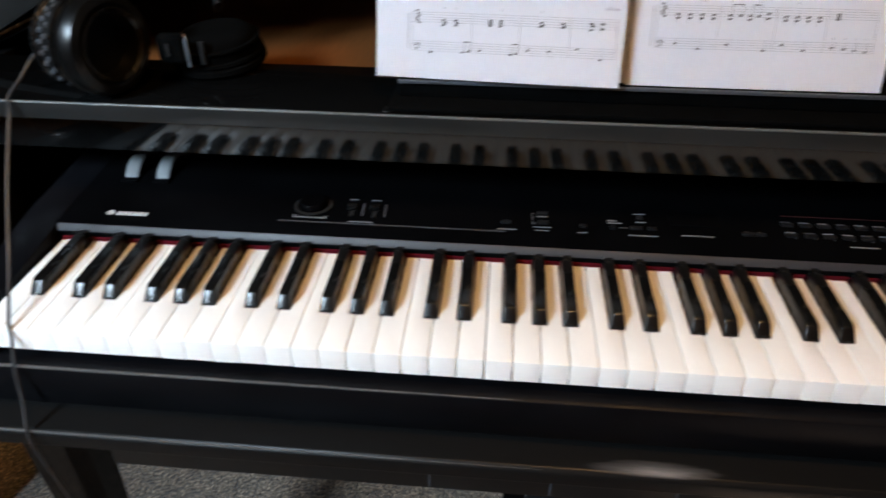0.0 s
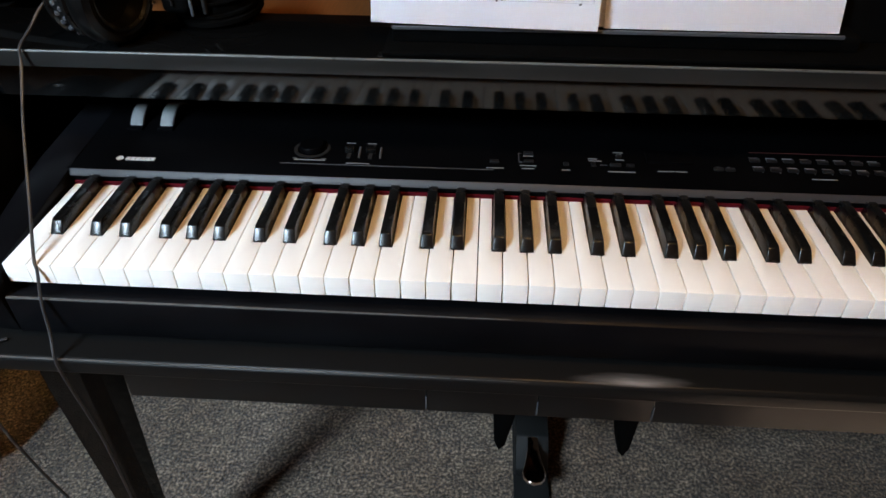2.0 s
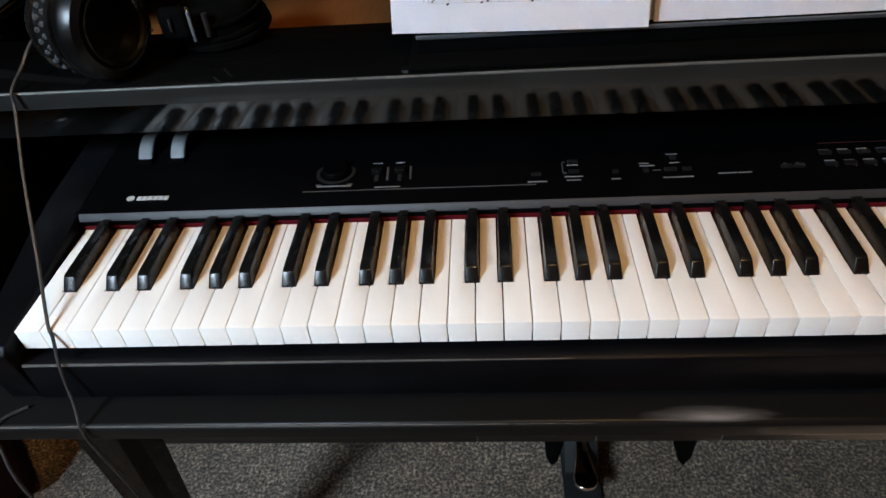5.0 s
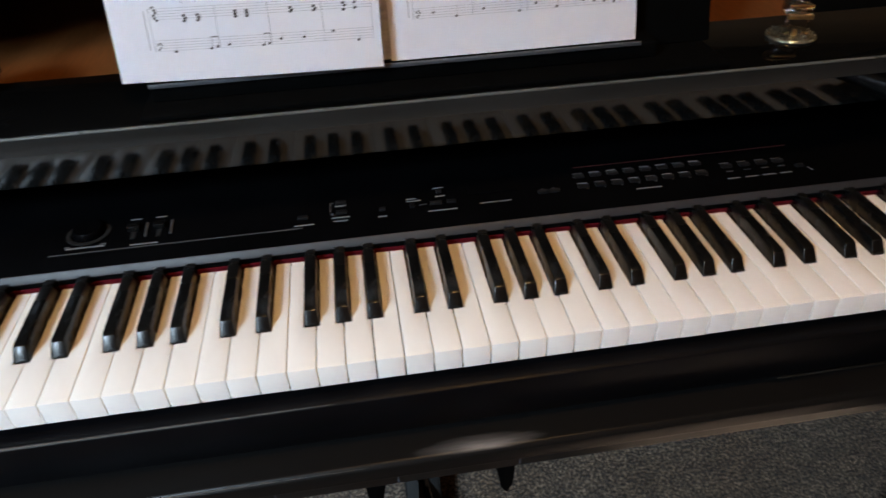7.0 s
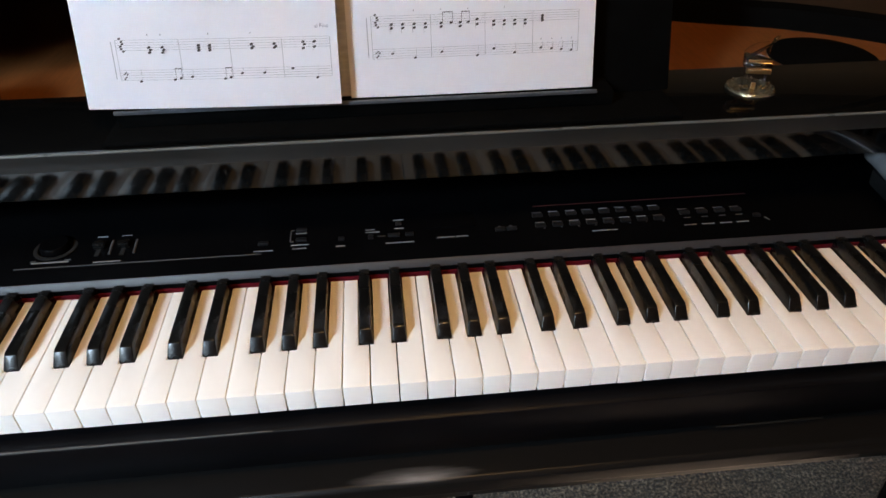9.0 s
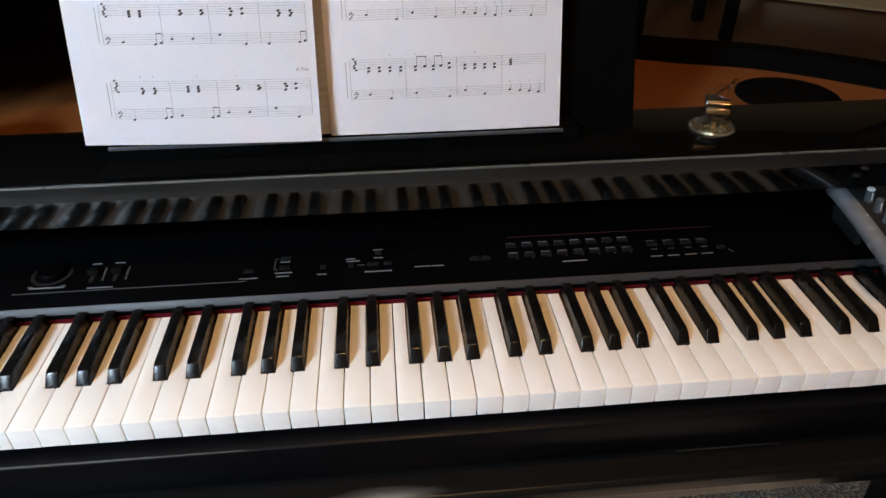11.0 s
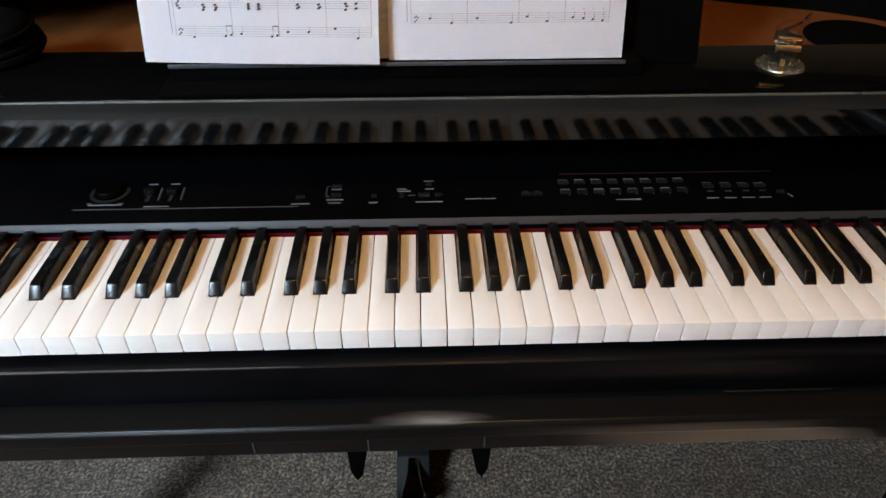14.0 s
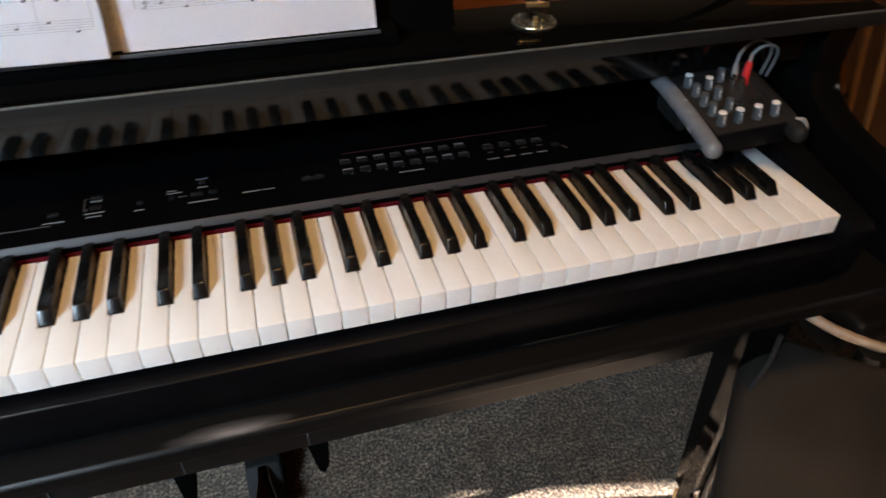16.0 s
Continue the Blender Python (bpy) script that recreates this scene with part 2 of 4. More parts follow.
def prism(outline, lo, hi, axis="z", r=0.0, seg=2):
    """An outline of (a, b) extruded along an axis: z takes (x, y), x takes (y, z), y takes (x, z)."""
    bm = bmesh.new()
    put = {"z": lambda a, b, c: (a, b, c), "x": lambda a, b, c: (c, a, b), "y": lambda a, b, c: (a, c, b)}[axis]
    low, top = [bm.verts.new(put(a, b, lo)) for a, b in outline], [bm.verts.new(put(a, b, hi)) for a, b in outline]
    n = len(outline)
    bm.faces.new(low)
    bm.faces.new(top)
    for i in range(n):
        bm.faces.new((low[i], low[(i + 1) % n], top[(i + 1) % n], top[i])).smooth = n > 20
    bmesh.ops.recalc_face_normals(bm, faces=bm.faces)
    if r:
        rim = [e for e in bm.edges if len(e.link_faces) == 2 and e.calc_face_angle(0) > radians(40)]
        bevel(bm, r, seg, rim)
    return bm


def lathe(profile, n=32, m=None):
    """A turned body from (radius, height) rows."""
    bm = bmesh.new()
    rings = []
    for r, h in profile:
        if r < 1e-6:
            rings.append([bm.verts.new((0, 0, h))])
        else:
            rings.append([bm.verts.new((r * math.cos(2 * math.pi * i / n), r * math.sin(2 * math.pi * i / n), h)) for i in range(n)])
    for a, b in zip(rings, rings[1:]):
        for i in range(n):
            j = (i + 1) % n
            if len(a) == 1 and len(b) == 1:
                continue
            if len(a) == 1:
                bm.faces.new((a[0], b[i], b[j]))
            elif len(b) == 1:
                bm.faces.new((a[i], a[j], b[0]))
            else:
                bm.faces.new((a[i], a[j], b[j], b[i]))
    if m is not None:
        bmesh.ops.transform(bm, matrix=m, verts=bm.verts)
    for f in bm.faces:
        f.smooth = True
    return bm


def smooth_path(pts, steps=8):
    """A Catmull-Rom curve through points."""
    p = [Vector(q) for q in pts]
    p = [2 * p[0] - p[1], *p, 2 * p[-1] - p[-2]]
    out = []
    for a, b, c, d in zip(p, p[1:], p[2:], p[3:]):
        for i in range(steps):
            t = i / steps
            out.append(0.5 * (2 * b + (c - a) * t + (2 * a - 5 * b + 4 * c - d) * t * t + (3 * b - a - 3 * c + d) * t ** 3))
    return out + [p[-2]]


def tube(pts, radius, n=10, flat=1.0):
    """A round (or flattened) bar along points; radius may be a list."""
    bm = bmesh.new()
    pts = [Vector(p) for p in pts]
    rad = radius if isinstance(radius, (list, tuple)) else [radius] * len(pts)
    rings, up = [], None
    for i, p in enumerate(pts):
        d = (pts[min(i + 1, len(pts) - 1)] - pts[max(i - 1, 0)]).normalized()
        if up is None:
            up = d.orthogonal().normalized()
        up = (up - d * up.dot(d)).normalized()
        side = d.cross(up)
        rings.append([bm.verts.new(p + rad[i] * (math.cos(2 * math.pi * k / n) * up + flat * math.sin(2 * math.pi * k / n) * side)) for k in range(n)])
    for a, b in zip(rings, rings[1:]):
        for k in range(n):
            bm.faces.new((a[k], a[(k + 1) % n], b[(k + 1) % n], b[k])).smooth = True
    bm.faces.new(rings[0])
    bm.faces.new(rings[-1])
    return bm


# ---- the room ----
ROOM_H = 3.1

bm = bmesh.new()
bmesh.ops.create_grid(bm, x_segments=60, y_segments=60, size=0.5)
for v in bm.verts:
    v.co = Vector((-3.4 + (v.co.x + 0.5) * 5.45, -1.6 + (v.co.y + 0.5) * 5.2, 0.0))
    v.co.z = 0.0015 * noise.noise(v.co * 6)
solid("carpet", bm, CARPET, "grey brown cut pile carpet", "carpet", kind="structure")
solid("floor", box(-3.45, 4.65, -1.65, 5.25, -0.10, -0.012), FLOORWOOD, "dark hardwood floor", "floor", kind="structure")
solid("ceiling", box(-3.45, 4.65, -1.65, 5.25, ROOM_H, ROOM_H + 0.1), CEIL, "warm cream painted ceiling", "ceiling", kind="structure")


def wall_with_opening(name, along, at, lo, hi, o0, o1, z0, z1, thick=0.12):
    bm = bmesh.new()
    rows = [(lo, o0, 0, ROOM_H), (o1, hi, 0, ROOM_H), (o0, o1, 0, z0), (o0, o1, z1, ROOM_H)]
    for a, b, c, d in rows:
        if along == "y":
            box(at - thick, at, a, b, c, d, bm=bm)
        else:
            box(a, b, at - thick, at, c, d, bm=bm)
    return solid(name, bm, WALL, "tan painted wall with a window opening", "wall", kind="structure")


solid("wall_west", box(-3.52, -3.4, -1.6, 5.2, 0, ROOM_H), WALL, "tan painted wall", "wall", kind="structure")
# unseen wall, added to keep daylight off the carpet on the bass side
solid("wall_light_blocker", box(-3.4, -0.74, -0.67, -0.55, 0, ROOM_H), WALL, "unseen tan wall added to shade the bass side carpet", "wall", kind="structure")
# opening placed so that its edge cuts the daylight towards the treble keys
wall_with_opening("wall_south", "x", -1.6, -3.4, 4.6, -1.75, -0.75, 1.78, 2.92)
solid("wall_north", box(-3.4, 4.6, 5.2, 5.32, 0, ROOM_H), WALL, "tan painted wall", "wall", kind="structure")
wall_with_opening("wall_east", "y", 4.72, -1.6, 5.2, -1.36, -0.60, 1.50, 1.94)
# far corner of the room, set askew, with its skirting
askew = thing("wall_corner", "tan wall set at an angle, with a cream skirting board", "wall", kind="structure", at=(3.37, 4.08, 0))
askew.rotation_euler = (0, 0, math.atan2(-0.55, 0.77))
part("wall_face", box(-2.2, 2.2, 0.03, 0.13, 0, 2.44), WALL, askew)
part("skirting", box(-2.2, 2.2, 0.0, 0.029, 0, 0.10, 0.006), TRIM, askew, "cream painted skirting board")
part("shoe_moulding", prism([(-0.018, 0), (0.0, 0), (0.0, 0.022), (-0.006, 0.02), (-0.014, 0.012)], -2.2, 2.2, "x"), TRIM, askew)

# window frames in the openings
def window(name, m, w, h):
    t = thing(name, "white framed window letting in daylight", "window", kind="structure")
    t.matrix_world = m
    for x0, x1, z0, z1 in ((-w / 2, w / 2, -h / 2, -h / 2 + 0.05), (-w / 2, w / 2, h / 2 - 0.05, h / 2), (-w / 2, -w / 2 + 0.05, -h / 2 + 0.05, h / 2 - 0.05), (w / 2 - 0.05, w / 2, -h / 2 + 0.05, h / 2 - 0.05), (-0.02, 0.02, -h / 2 + 0.05, h / 2 - 0.05)):
        part("frame_bar", box(x0, x1, -0.03, 0.03, z0, z1, 0.004), TRIM, t)
    return t


window("window_1", pose(-1.25, -1.66, 2.35), 1.0, 1.14)

# ---- the grand piano shell ----
LX, RX, MID = -0.140, 1.362, 0.611
TOP, LEDGE, UNDER = 0.884, 0.652, 0.632
piano = thing("piano_shell", "black lacquered baby grand piano shell with its lid open", "piano", at=(MID, 0.4, 0))


def pp(name, bm, mat, label="", parent=None):
    o = part(name, bm, mat, parent or piano, label)
    if parent is None:
        o.matrix_parent_inverse = Matrix.Translation((-MID, -0.4, 0))
    return o


# flat top piece over the keys
pp("top_panel", box(LX - 0.004, RX + 0.004, 0.1635, 0.285, TOP - 0.018, TOP, 0.0015), LACQUER, "glossy flat top panel")
pp("top_panel_edge", box(LX - 0.004, RX + 0.004, 0.1600, 0.1632, TOP - 0.0178, TOP - 0.0002, 0.0012), EDGE, "front edge of the top panel, reflection painted grey")
# pale colour for painted edge highlights, and the grey of the cheek cap
BEAD = surface("edge_highlight_and_cap_grey", (0.06, 0.06, 0.058), (0.10, 0.099, 0.096), (0.26, 0.34), 25, spec=0.6)
pp("top_edge_highlight", tube([(LX - 0.003, 0.1604, TOP - 0.0010), (MID, 0.1604, TOP - 0.0010), (RX + 0.003, 0.1604, TOP - 0.0010)], 0.0013, 8), BEAD, "highlight painted along the upper edge")
# the fallboard bulges very slightly towards the player
bulge = [(0.2040 - 0.022 * (z - 0.845) + (z - 0.845) ** 2 / (2 * 0.55), z) for z in [0.813 + 0.0020 * i for i in range(27)]]
pp("fallboard", prism(bulge + [(0.222, 0.865), (0.222, 0.813)], LX + 0.042, RX - 0.042, "x"), FALL, "glossy fallboard mirroring the keys")
pp("inner_back", box(LX + 0.042, RX - 0.042, 0.352, 0.364, LEDGE, TOP - 0.03), SATIN)
pp("keybed", prism([(-0.038, UNDER + 0.002), (-0.036, UNDER), (0.60, UNDER), (0.60, LEDGE), (-0.034, LEDGE), (-0.038, LEDGE - 0.004)], LX + 0.041, RX - 0.041, "x", 0.003), WORN, "satin ledge in front of the keys with a rubbed patch")

# highlight on the ledge's front edge, drawn as a pale bead that tapers off
pp("ledge_highlight", tube([(LX + 0.042, -0.0368, LEDGE - 0.0008), (0.24, -0.0368, LEDGE - 0.0008), (0.50, -0.0366, LEDGE - 0.0014)], [0.0011, 0.0009, 0.0001], 8), BEAD, "highlight painted along the ledge edge")


def cheek(x0, x1):
    front = smooth_path([(0.186, 0.866, 0), (0.190, 0.82, 0), (0.188, 0.795, 0), (0.172, 0.772, 0), (0.12, 0.752, 0), (0.04, 0.738, 0), (-0.012, 0.726, 0), (-0.038, 0.700, 0), (-0.049, 0.672, 0), (-0.049, 0.645, 0), (-0.041, 0.628, 0)], 5)
    outline = [(p.x, p.y) for p in front] + [(0.42, 0.628), (0.42, 0.866)]
    return prism(outline, x0, x1, "x", 0.003)


ARM = surface("soft_gloss_lacquer", (0.002, 0.002, 0.002), (0.004, 0.004, 0.004), (0.12, 0.20), 11, spec=0.5)
for x0, x1 in ((LX, LX + 0.041), (RX - 0.041, RX)):
    pp("cheek", cheek(x0, x1), ARM, "curved lacquered arm")

pp("cheek_cap", lathe([(0, 0), (0.0085, 0), (0.0085, 0.0012), (0.0065, 0.0022), (0, 0.0024)], 24, pose(LX + 0.020, 0.070, 0.7425, 14, 0, 0)), BEAD, "small round grey cap")
MATT = surface("matt_black_cloth", (0.0012, 0.0012, 0.0012), (0.0025, 0.0025, 0.0025), (0.9, 1.0), 60, bump_s=0.3, bump_d=0.0005, grain=900, spec=0.02)
# rim round the soundboard
bm = bmesh.new()
outer = smooth_path([(RX, 0.285, 0), (1.340, 0.345, 0), (1.262, 0.425, 0), (1.152, 0.500, 0), (1.010, 0.555, 0), (0.84, 0.66, 0), (0.70, 0.84, 0), (0.56, 1.06, 0), (0.36, 1.20, 0), (0.10, 1.20, 0), (-0.10, 1.08, 0), (LX, 0.90, 0), (LX, 0.60, 0), (LX, 0.285, 0)], 6)


def rim_ring(path, thick):
    ring = []
    for i, p in enumerate(path):
        d = (path[min(i + 1, len(path) - 1)] - path[max(i - 1, 0)]).normalized()
        ring.append((p, p + Vector((-d.y, d.x, 0)) * thick))
    return ring


ring = rim_ring(outer, 0.036)
cols = []
for a, b in ring:
    cols.append([bm.verts.new((a.x, a.y, 0.60)), bm.verts.new((a.x, a.y, TOP - 0.003)), bm.verts.new((a.x * 0.94 + b.x * 0.06, a.y * 0.94 + b.y * 0.06, TOP)), bm.verts.new((b.x * 0.94 + a.x * 0.06, b.y * 0.94 + a.y * 0.06, TOP)), bm.verts.new((b.x, b.y, TOP - 0.003)), bm.verts.new((b.x, b.y, 0.60))])
for a, b in zip(cols, cols[1:]):
    for k in range(6):
        bm.faces.new((a[k], a[(k + 1) % 6], b[(k + 1) % 6], b[k]))
pp("rim", bm, MATT, "curved black rim")
inner = [b for a, b in ring]
bm = prism([(p.x, p.y) for p in inner], 0.846, 0.858)
pp("soundboard", bm, SOUNDBOARD, "varnished orange brown soundboard")
pp("port_plate", lathe([(0, 0.859), (0.060, 0.859), (0.063, 0.860), (0.063, 0.862), (0.061, 0.863), (0, 0.863)], 40, pose(1.126, 0.362, 0)), MATT, "round matt black port plate")

# open lid, hinged along the bass side
lid_m = Matrix.Translation((LX, 0, TOP + 0.004)) @ Matrix.Rotation(radians(-28), 4, "Y")
lid_out = [(0.0, 0.285), (1.48, 0.285), (1.44, 0.40), (1.20, 0.52), (0.98, 0.68), (0.82, 0.90), (0.64, 1.12), (0.42, 1.22), (0.16, 1.20), (0.02, 1.05)]
bm = prism(lid_out, 0, 0.024, "z", 0.003)
bmesh.ops.transform(bm, matrix=lid_m, verts=bm.verts)
pp("lid", bm, LACQUER, "open lid propped up from the bass side")
# strip in the same grey, for the reflection on the lid's edge
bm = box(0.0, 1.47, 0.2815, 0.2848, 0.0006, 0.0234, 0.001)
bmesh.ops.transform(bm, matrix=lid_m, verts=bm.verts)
pp("lid_edge", bm, EDGE, "edge of the open lid, reflection painted grey")
prop_foot, prop_head = Vector((1.31, 0.34, TOP - 0.02)), lid_m @ Vector((1.30, 0.42, 0))
pp("lid_prop", tube([prop_foot, prop_head], 0.010, 10), LACQUER)

APRON = surface("hazy_black_board", (0.0055, 0.0056, 0.0056), (0.010, 0.0101, 0.0101), (0.30, 0.45), 8, bump_s=0.05, bump_d=0.0005, grain=300, spec=0.22)
# apron boards under the keybed, butted end to end
for x0, x1 in ((0.030, 0.3922), (0.3930, 0.5232), (0.5240, 0.6572), (0.6580, 1.192)):
    pp("apron_board", box(x0, x1, 0.055, 0.075, 0.489, 0.6315, 0.0012), APRON, "dark apron board with open butt joints")
for x in (0.3926, 0.5236, 0.6576):
    pp("joint_filler", box(x - 0.0008, x + 0.0008, 0.0535, 0.0549, 0.493, 0.516), KNOB_GREY)
for x, flip in ((0.472, 1), (0.688, -1)):
    bm = prism([(x + flip * a, z) for a, z in ((0.0, 0.488), (0.046, 0.488), (0.040, 0.385), (0.026, 0.300), (0.017, 0.287), (0.009, 0.310))], 0.15, 0.19, "y", 0.004)
    pp("lyre_bracket", bm, MATT, "broken off lyre bracket")
    pp("bracket_block", box(x + flip * 0.023 - 0.035, x + flip * 0.023 + 0.035, 0.13, 0.21, 0.488, 0.632, 0.004), SATIN)


def leg(x0, x1, y0, y1):
    bm = bmesh.new()
    rows = [(0.632, 0.006), (0.575, 0.006), (0.570, 0.0), (0.50, 0.0), (0.12, 0.012), (0.112, 0.020), (0.075, 0.020)]
    rings = []
    for z, s in rows:
        c = 0.014
        a0, a1, b0, b1 = x0 + s, x1 - s, y0 + s, y1 - s
        rings.append([bm.verts.new(q) for q in ((a0 + c, b0, z), (a1 - c, b0, z), (a1, b0 + c, z), (a1, b1 - c, z), (a1 - c, b1, z), (a0 + c, b1, z), (a0, b1 - c, z), (a0, b0 + c, z))])
    for a, b in zip(rings, rings[1:]):
        for k in range(8):
            bm.faces.new((a[k], a[(k + 1) % 8], b[(k + 1) % 8], b[k]))
    bm.faces.new(rings[0])
    bm.faces.new(rings[-1])
    return bm


for x0, x1, y0, y1 in ((-0.080, -0.004, 0.048, 0.115), (1.226, 1.302, 0.048, 0.115), (0.25, 0.34, 1.0, 1.09)):
    l = pp("leg", leg(x0, x1, y0, y1), LEGMAT, "faceted lacquered leg on a brass caster")
    xm, ym = (x0 + x1) / 2, (y0 + y1) / 2
    c = part("caster", lathe([(0, -0.012), (0.020, -0.012), (0.026, -0.006), (0.026, 0.006), (0.020, 0.012), (0, 0.012)], 20, pose(xm, ym, 0.026, 90, 0, 20)), BRASS, l, "brass caster")
    part("caster_fork", box(xm - 0.010, xm + 0.010, ym - 0.016, ym + 0.016, 0.045, 0.078, 0.003), BRASS, l)

# music desk
bm = prism([(0.350, 0.0), (0.874, 0.0), (0.866, 0.30), (0.358, 0.30)], 0.0, 0.012, "y", 0.002)
bmesh.ops.transform(bm, matrix=Matrix.Translation((0, 0.222, TOP + 0.005)) @ Matrix.Rotation(radians(-15), 4, "X"), verts=bm.verts)
pp("music_desk", bm, MATT, "black music desk leaning back")
pp("desk_base", box(0.345, 0.868, 0.1660, 0.284, TOP + 0.0005, TOP + 0.0045, 0.001), MATT, "matt black base of the music desk")
pp("desk_ledge", box(0.352, 0.808, 0.194, 0.226, TOP + 0.0047, TOP + 0.020, 0.002), MATT)
pp("desk_ledge_lip", box(0.352, 0.790, 0.1905, 0.1935, TOP + 0.0185, TOP + 0.0222, 0.001), MIX_GREY, "grey ledge lip holding the pages")

# ---- the stage piano ----
PITCH, KEY_Z = 0.0235, 0.740
stage = thing("stage_piano", "black stage piano with eighty-eight weighted keys", "keyboard", at=(MID, 0.15, LEDGE))


def sp(name, bm, mat, label="", parent=None):
    o = part(name, bm, mat, parent or stage, label)
    if parent is None:
        o.matrix_parent_inverse = Matrix.Translation((-MID, -0.15, -LEDGE))
    return o


WHITE_N = 52
KX1 = WHITE_N * PITCH
PANEL_Z = 0.757
sp("key_slip", prism([(-0.013, 0.664), (-0.010, 0.660), (0.10, 0.660), (0.10, 0.700), (0.004, 0.7065), (-0.009, 0.7090), (-0.0135, 0.7065)], -0.003, KX1 + 0.003, "x", 0.0008), PLASTIC, "black key slip with a highlight painted along its edge")
# pale bead put in for the key slip's highlight, thinning towards the treble
sp("slip_highlight", tube([(-0.002, -0.0122, 0.7073), (0.20, -0.0122, 0.7073), (0.60, -0.0120, 0.7066)], [0.0014, 0.0013, 0.0001], 8), BEAD, "highlight painted along the slip edge")
sp("panel", prism([(0.1412, 0.7440), (0.1500, 0.7440), (0.345, 0.7445), (0.345, 0.771), (0.340, 0.774), (0.1448, PANEL_Z - 0.0007), (0.1412, 0.7510)], -0.0075, KX1 + 0.0075, "x", 0.0005), PANEL, "black control panel")
sp("silver_strip", prism([(0.1397, 0.7506), (0.1408, 0.7500), (0.1447, PANEL_Z - 0.0012), (0.1452, PANEL_Z - 0.0002), (0.1444, PANEL_Z + 0.0001)], -0.002, KX1 + 0.002, "x", 0.0003), SILVER, "long silver grey strip above the keys")
sp("felt_strip", box(0.0, KX1, 0.1400, 0.1460, 0.7340, 0.7436, 0.0008), FELT, "dark red felt strip behind the keys")
sp("back_body", box(-0.045, KX1 + 0.045, 0.1465, 0.350, 0.660, 0.7440, 0.003), PLASTIC)
for s in (0, 1):
    x0, x1 = (-0.045, -0.004) if s == 0 else (KX1 + 0.004, KX1 + 0.045)
    fx0 = x0 + 0.012 if s == 0 else x0
    fx1 = x1 if s == 0 else x1 - 0.012
    bm = bmesh.new()
    prof = [(-0.012, 0.664), (-0.020, 0.728), (-0.014, 0.735), (0.120, 0.752), (0.165, 0.7592), (0.345, 0.7745), (0.345, 0.664)]
    wide = [(fx0, fx1), (fx0, fx1), (fx0, fx1), (x0, x1), (x0, x1), (x0, x1), (x0, x1)]
    a = [bm.verts.new((w[0], y, z)) for (y, z), w in zip(prof, wide)]
    b = [bm.verts.new((w[1], y, z)) for (y, z), w in zip(prof, wide)]
    n = len(prof)
    for i in range(n):
        bm.faces.new((a[i], a[(i + 1) % n], b[(i + 1) % n], b[i]))
    bmesh.ops.triangle_fill(bm, edges=[bm.edges.get((a[i], a[(i + 1) % n])) for i in range(n)], use_beauty=True)
    bmesh.ops.triangle_fill(bm, edges=[bm.edges.get((b[i], b[(i + 1) % n])) for i in range(n)], use_beauty=True)
    bmesh.ops.recalc_face_normals(bm, faces=bm.faces)
    bevel(bm, 0.0012, 2, [e for e in bm.edges if len(e.link_faces) == 2 and e.calc_face_angle(0) > radians(20)])
    sp("end_block", bm, PLASTIC)
for x in (0.02, 0.60, 1.20):
    sp("rubber_foot", lathe([(0, 0.652), (0.016, 0.652), (0.017, 0.661), (0, 0.661)], 20, pose(x, 0.03, 0)), RUBBER)
# short highlight on the case's lower edge, drawn as a thin grey strip
sp("slot_highlight", box(0.874, 0.978, -0.0142, -0.0126, 0.6606, 0.6616, 0.0003), EDGE, "highlight line painted along the lower edge")

# keys: the black ones sit off the joints of the white ones by these amounts
SHIFT = {1: -0.0030, 3: 0.0030, 6: -0.0036, 8: 0.0, 10: 0.0036}
BLACK_Y0, BLACK_Y1, KEY_Y1, BLACK_W = 0.0485, 0.1408, 0.1398, 0.0124
GAP = 0.00055
layout = []
w = 0
for midi in range(21, 109):
    pc = midi % 12
    if pc in SHIFT:
        layout.append(("black", w * PITCH + SHIFT[pc], pc))
    else:
        layout.append(("white", w, pc))
        w += 1


def white_key(left_cut, right_cut):
    """One white key, its near left corner at the origin, cut away for black keys."""
    x0, x1 = GAP, PITCH - GAP
    xl, xr = (max(x0, left_cut + 0.0009), x0)[left_cut <= 0], (min(x1, PITCH - right_cut - 0.0009), x1)[right_cut <= 0]
    yb = BLACK_Y0 - 0.0012
    o = [(x0, -0.0018), (x1, -0.0018)]
    o += [(x1, yb), (xr, yb)] if right_cut > 0 else []
    o += [(xr, KEY_Y1), (xl, KEY_Y1)]
    o += [(xl, yb), (x0, yb)] if left_cut > 0 else []
    bm = prism(o, -0.0215, 0.0)
    sharp = [e for e in bm.edges if all(v.co.z > -0.001 for v in e.verts)]
    sharp += [e for e in bm.edges if all(v.co.y < 0.0 for v in e.verts) and abs(e.verts[0].co.x - e.verts[1].co.x) < 1e-6]
    bevel(bm, 0.0003, 2, sharp)
    return finish(bm, "white_key")


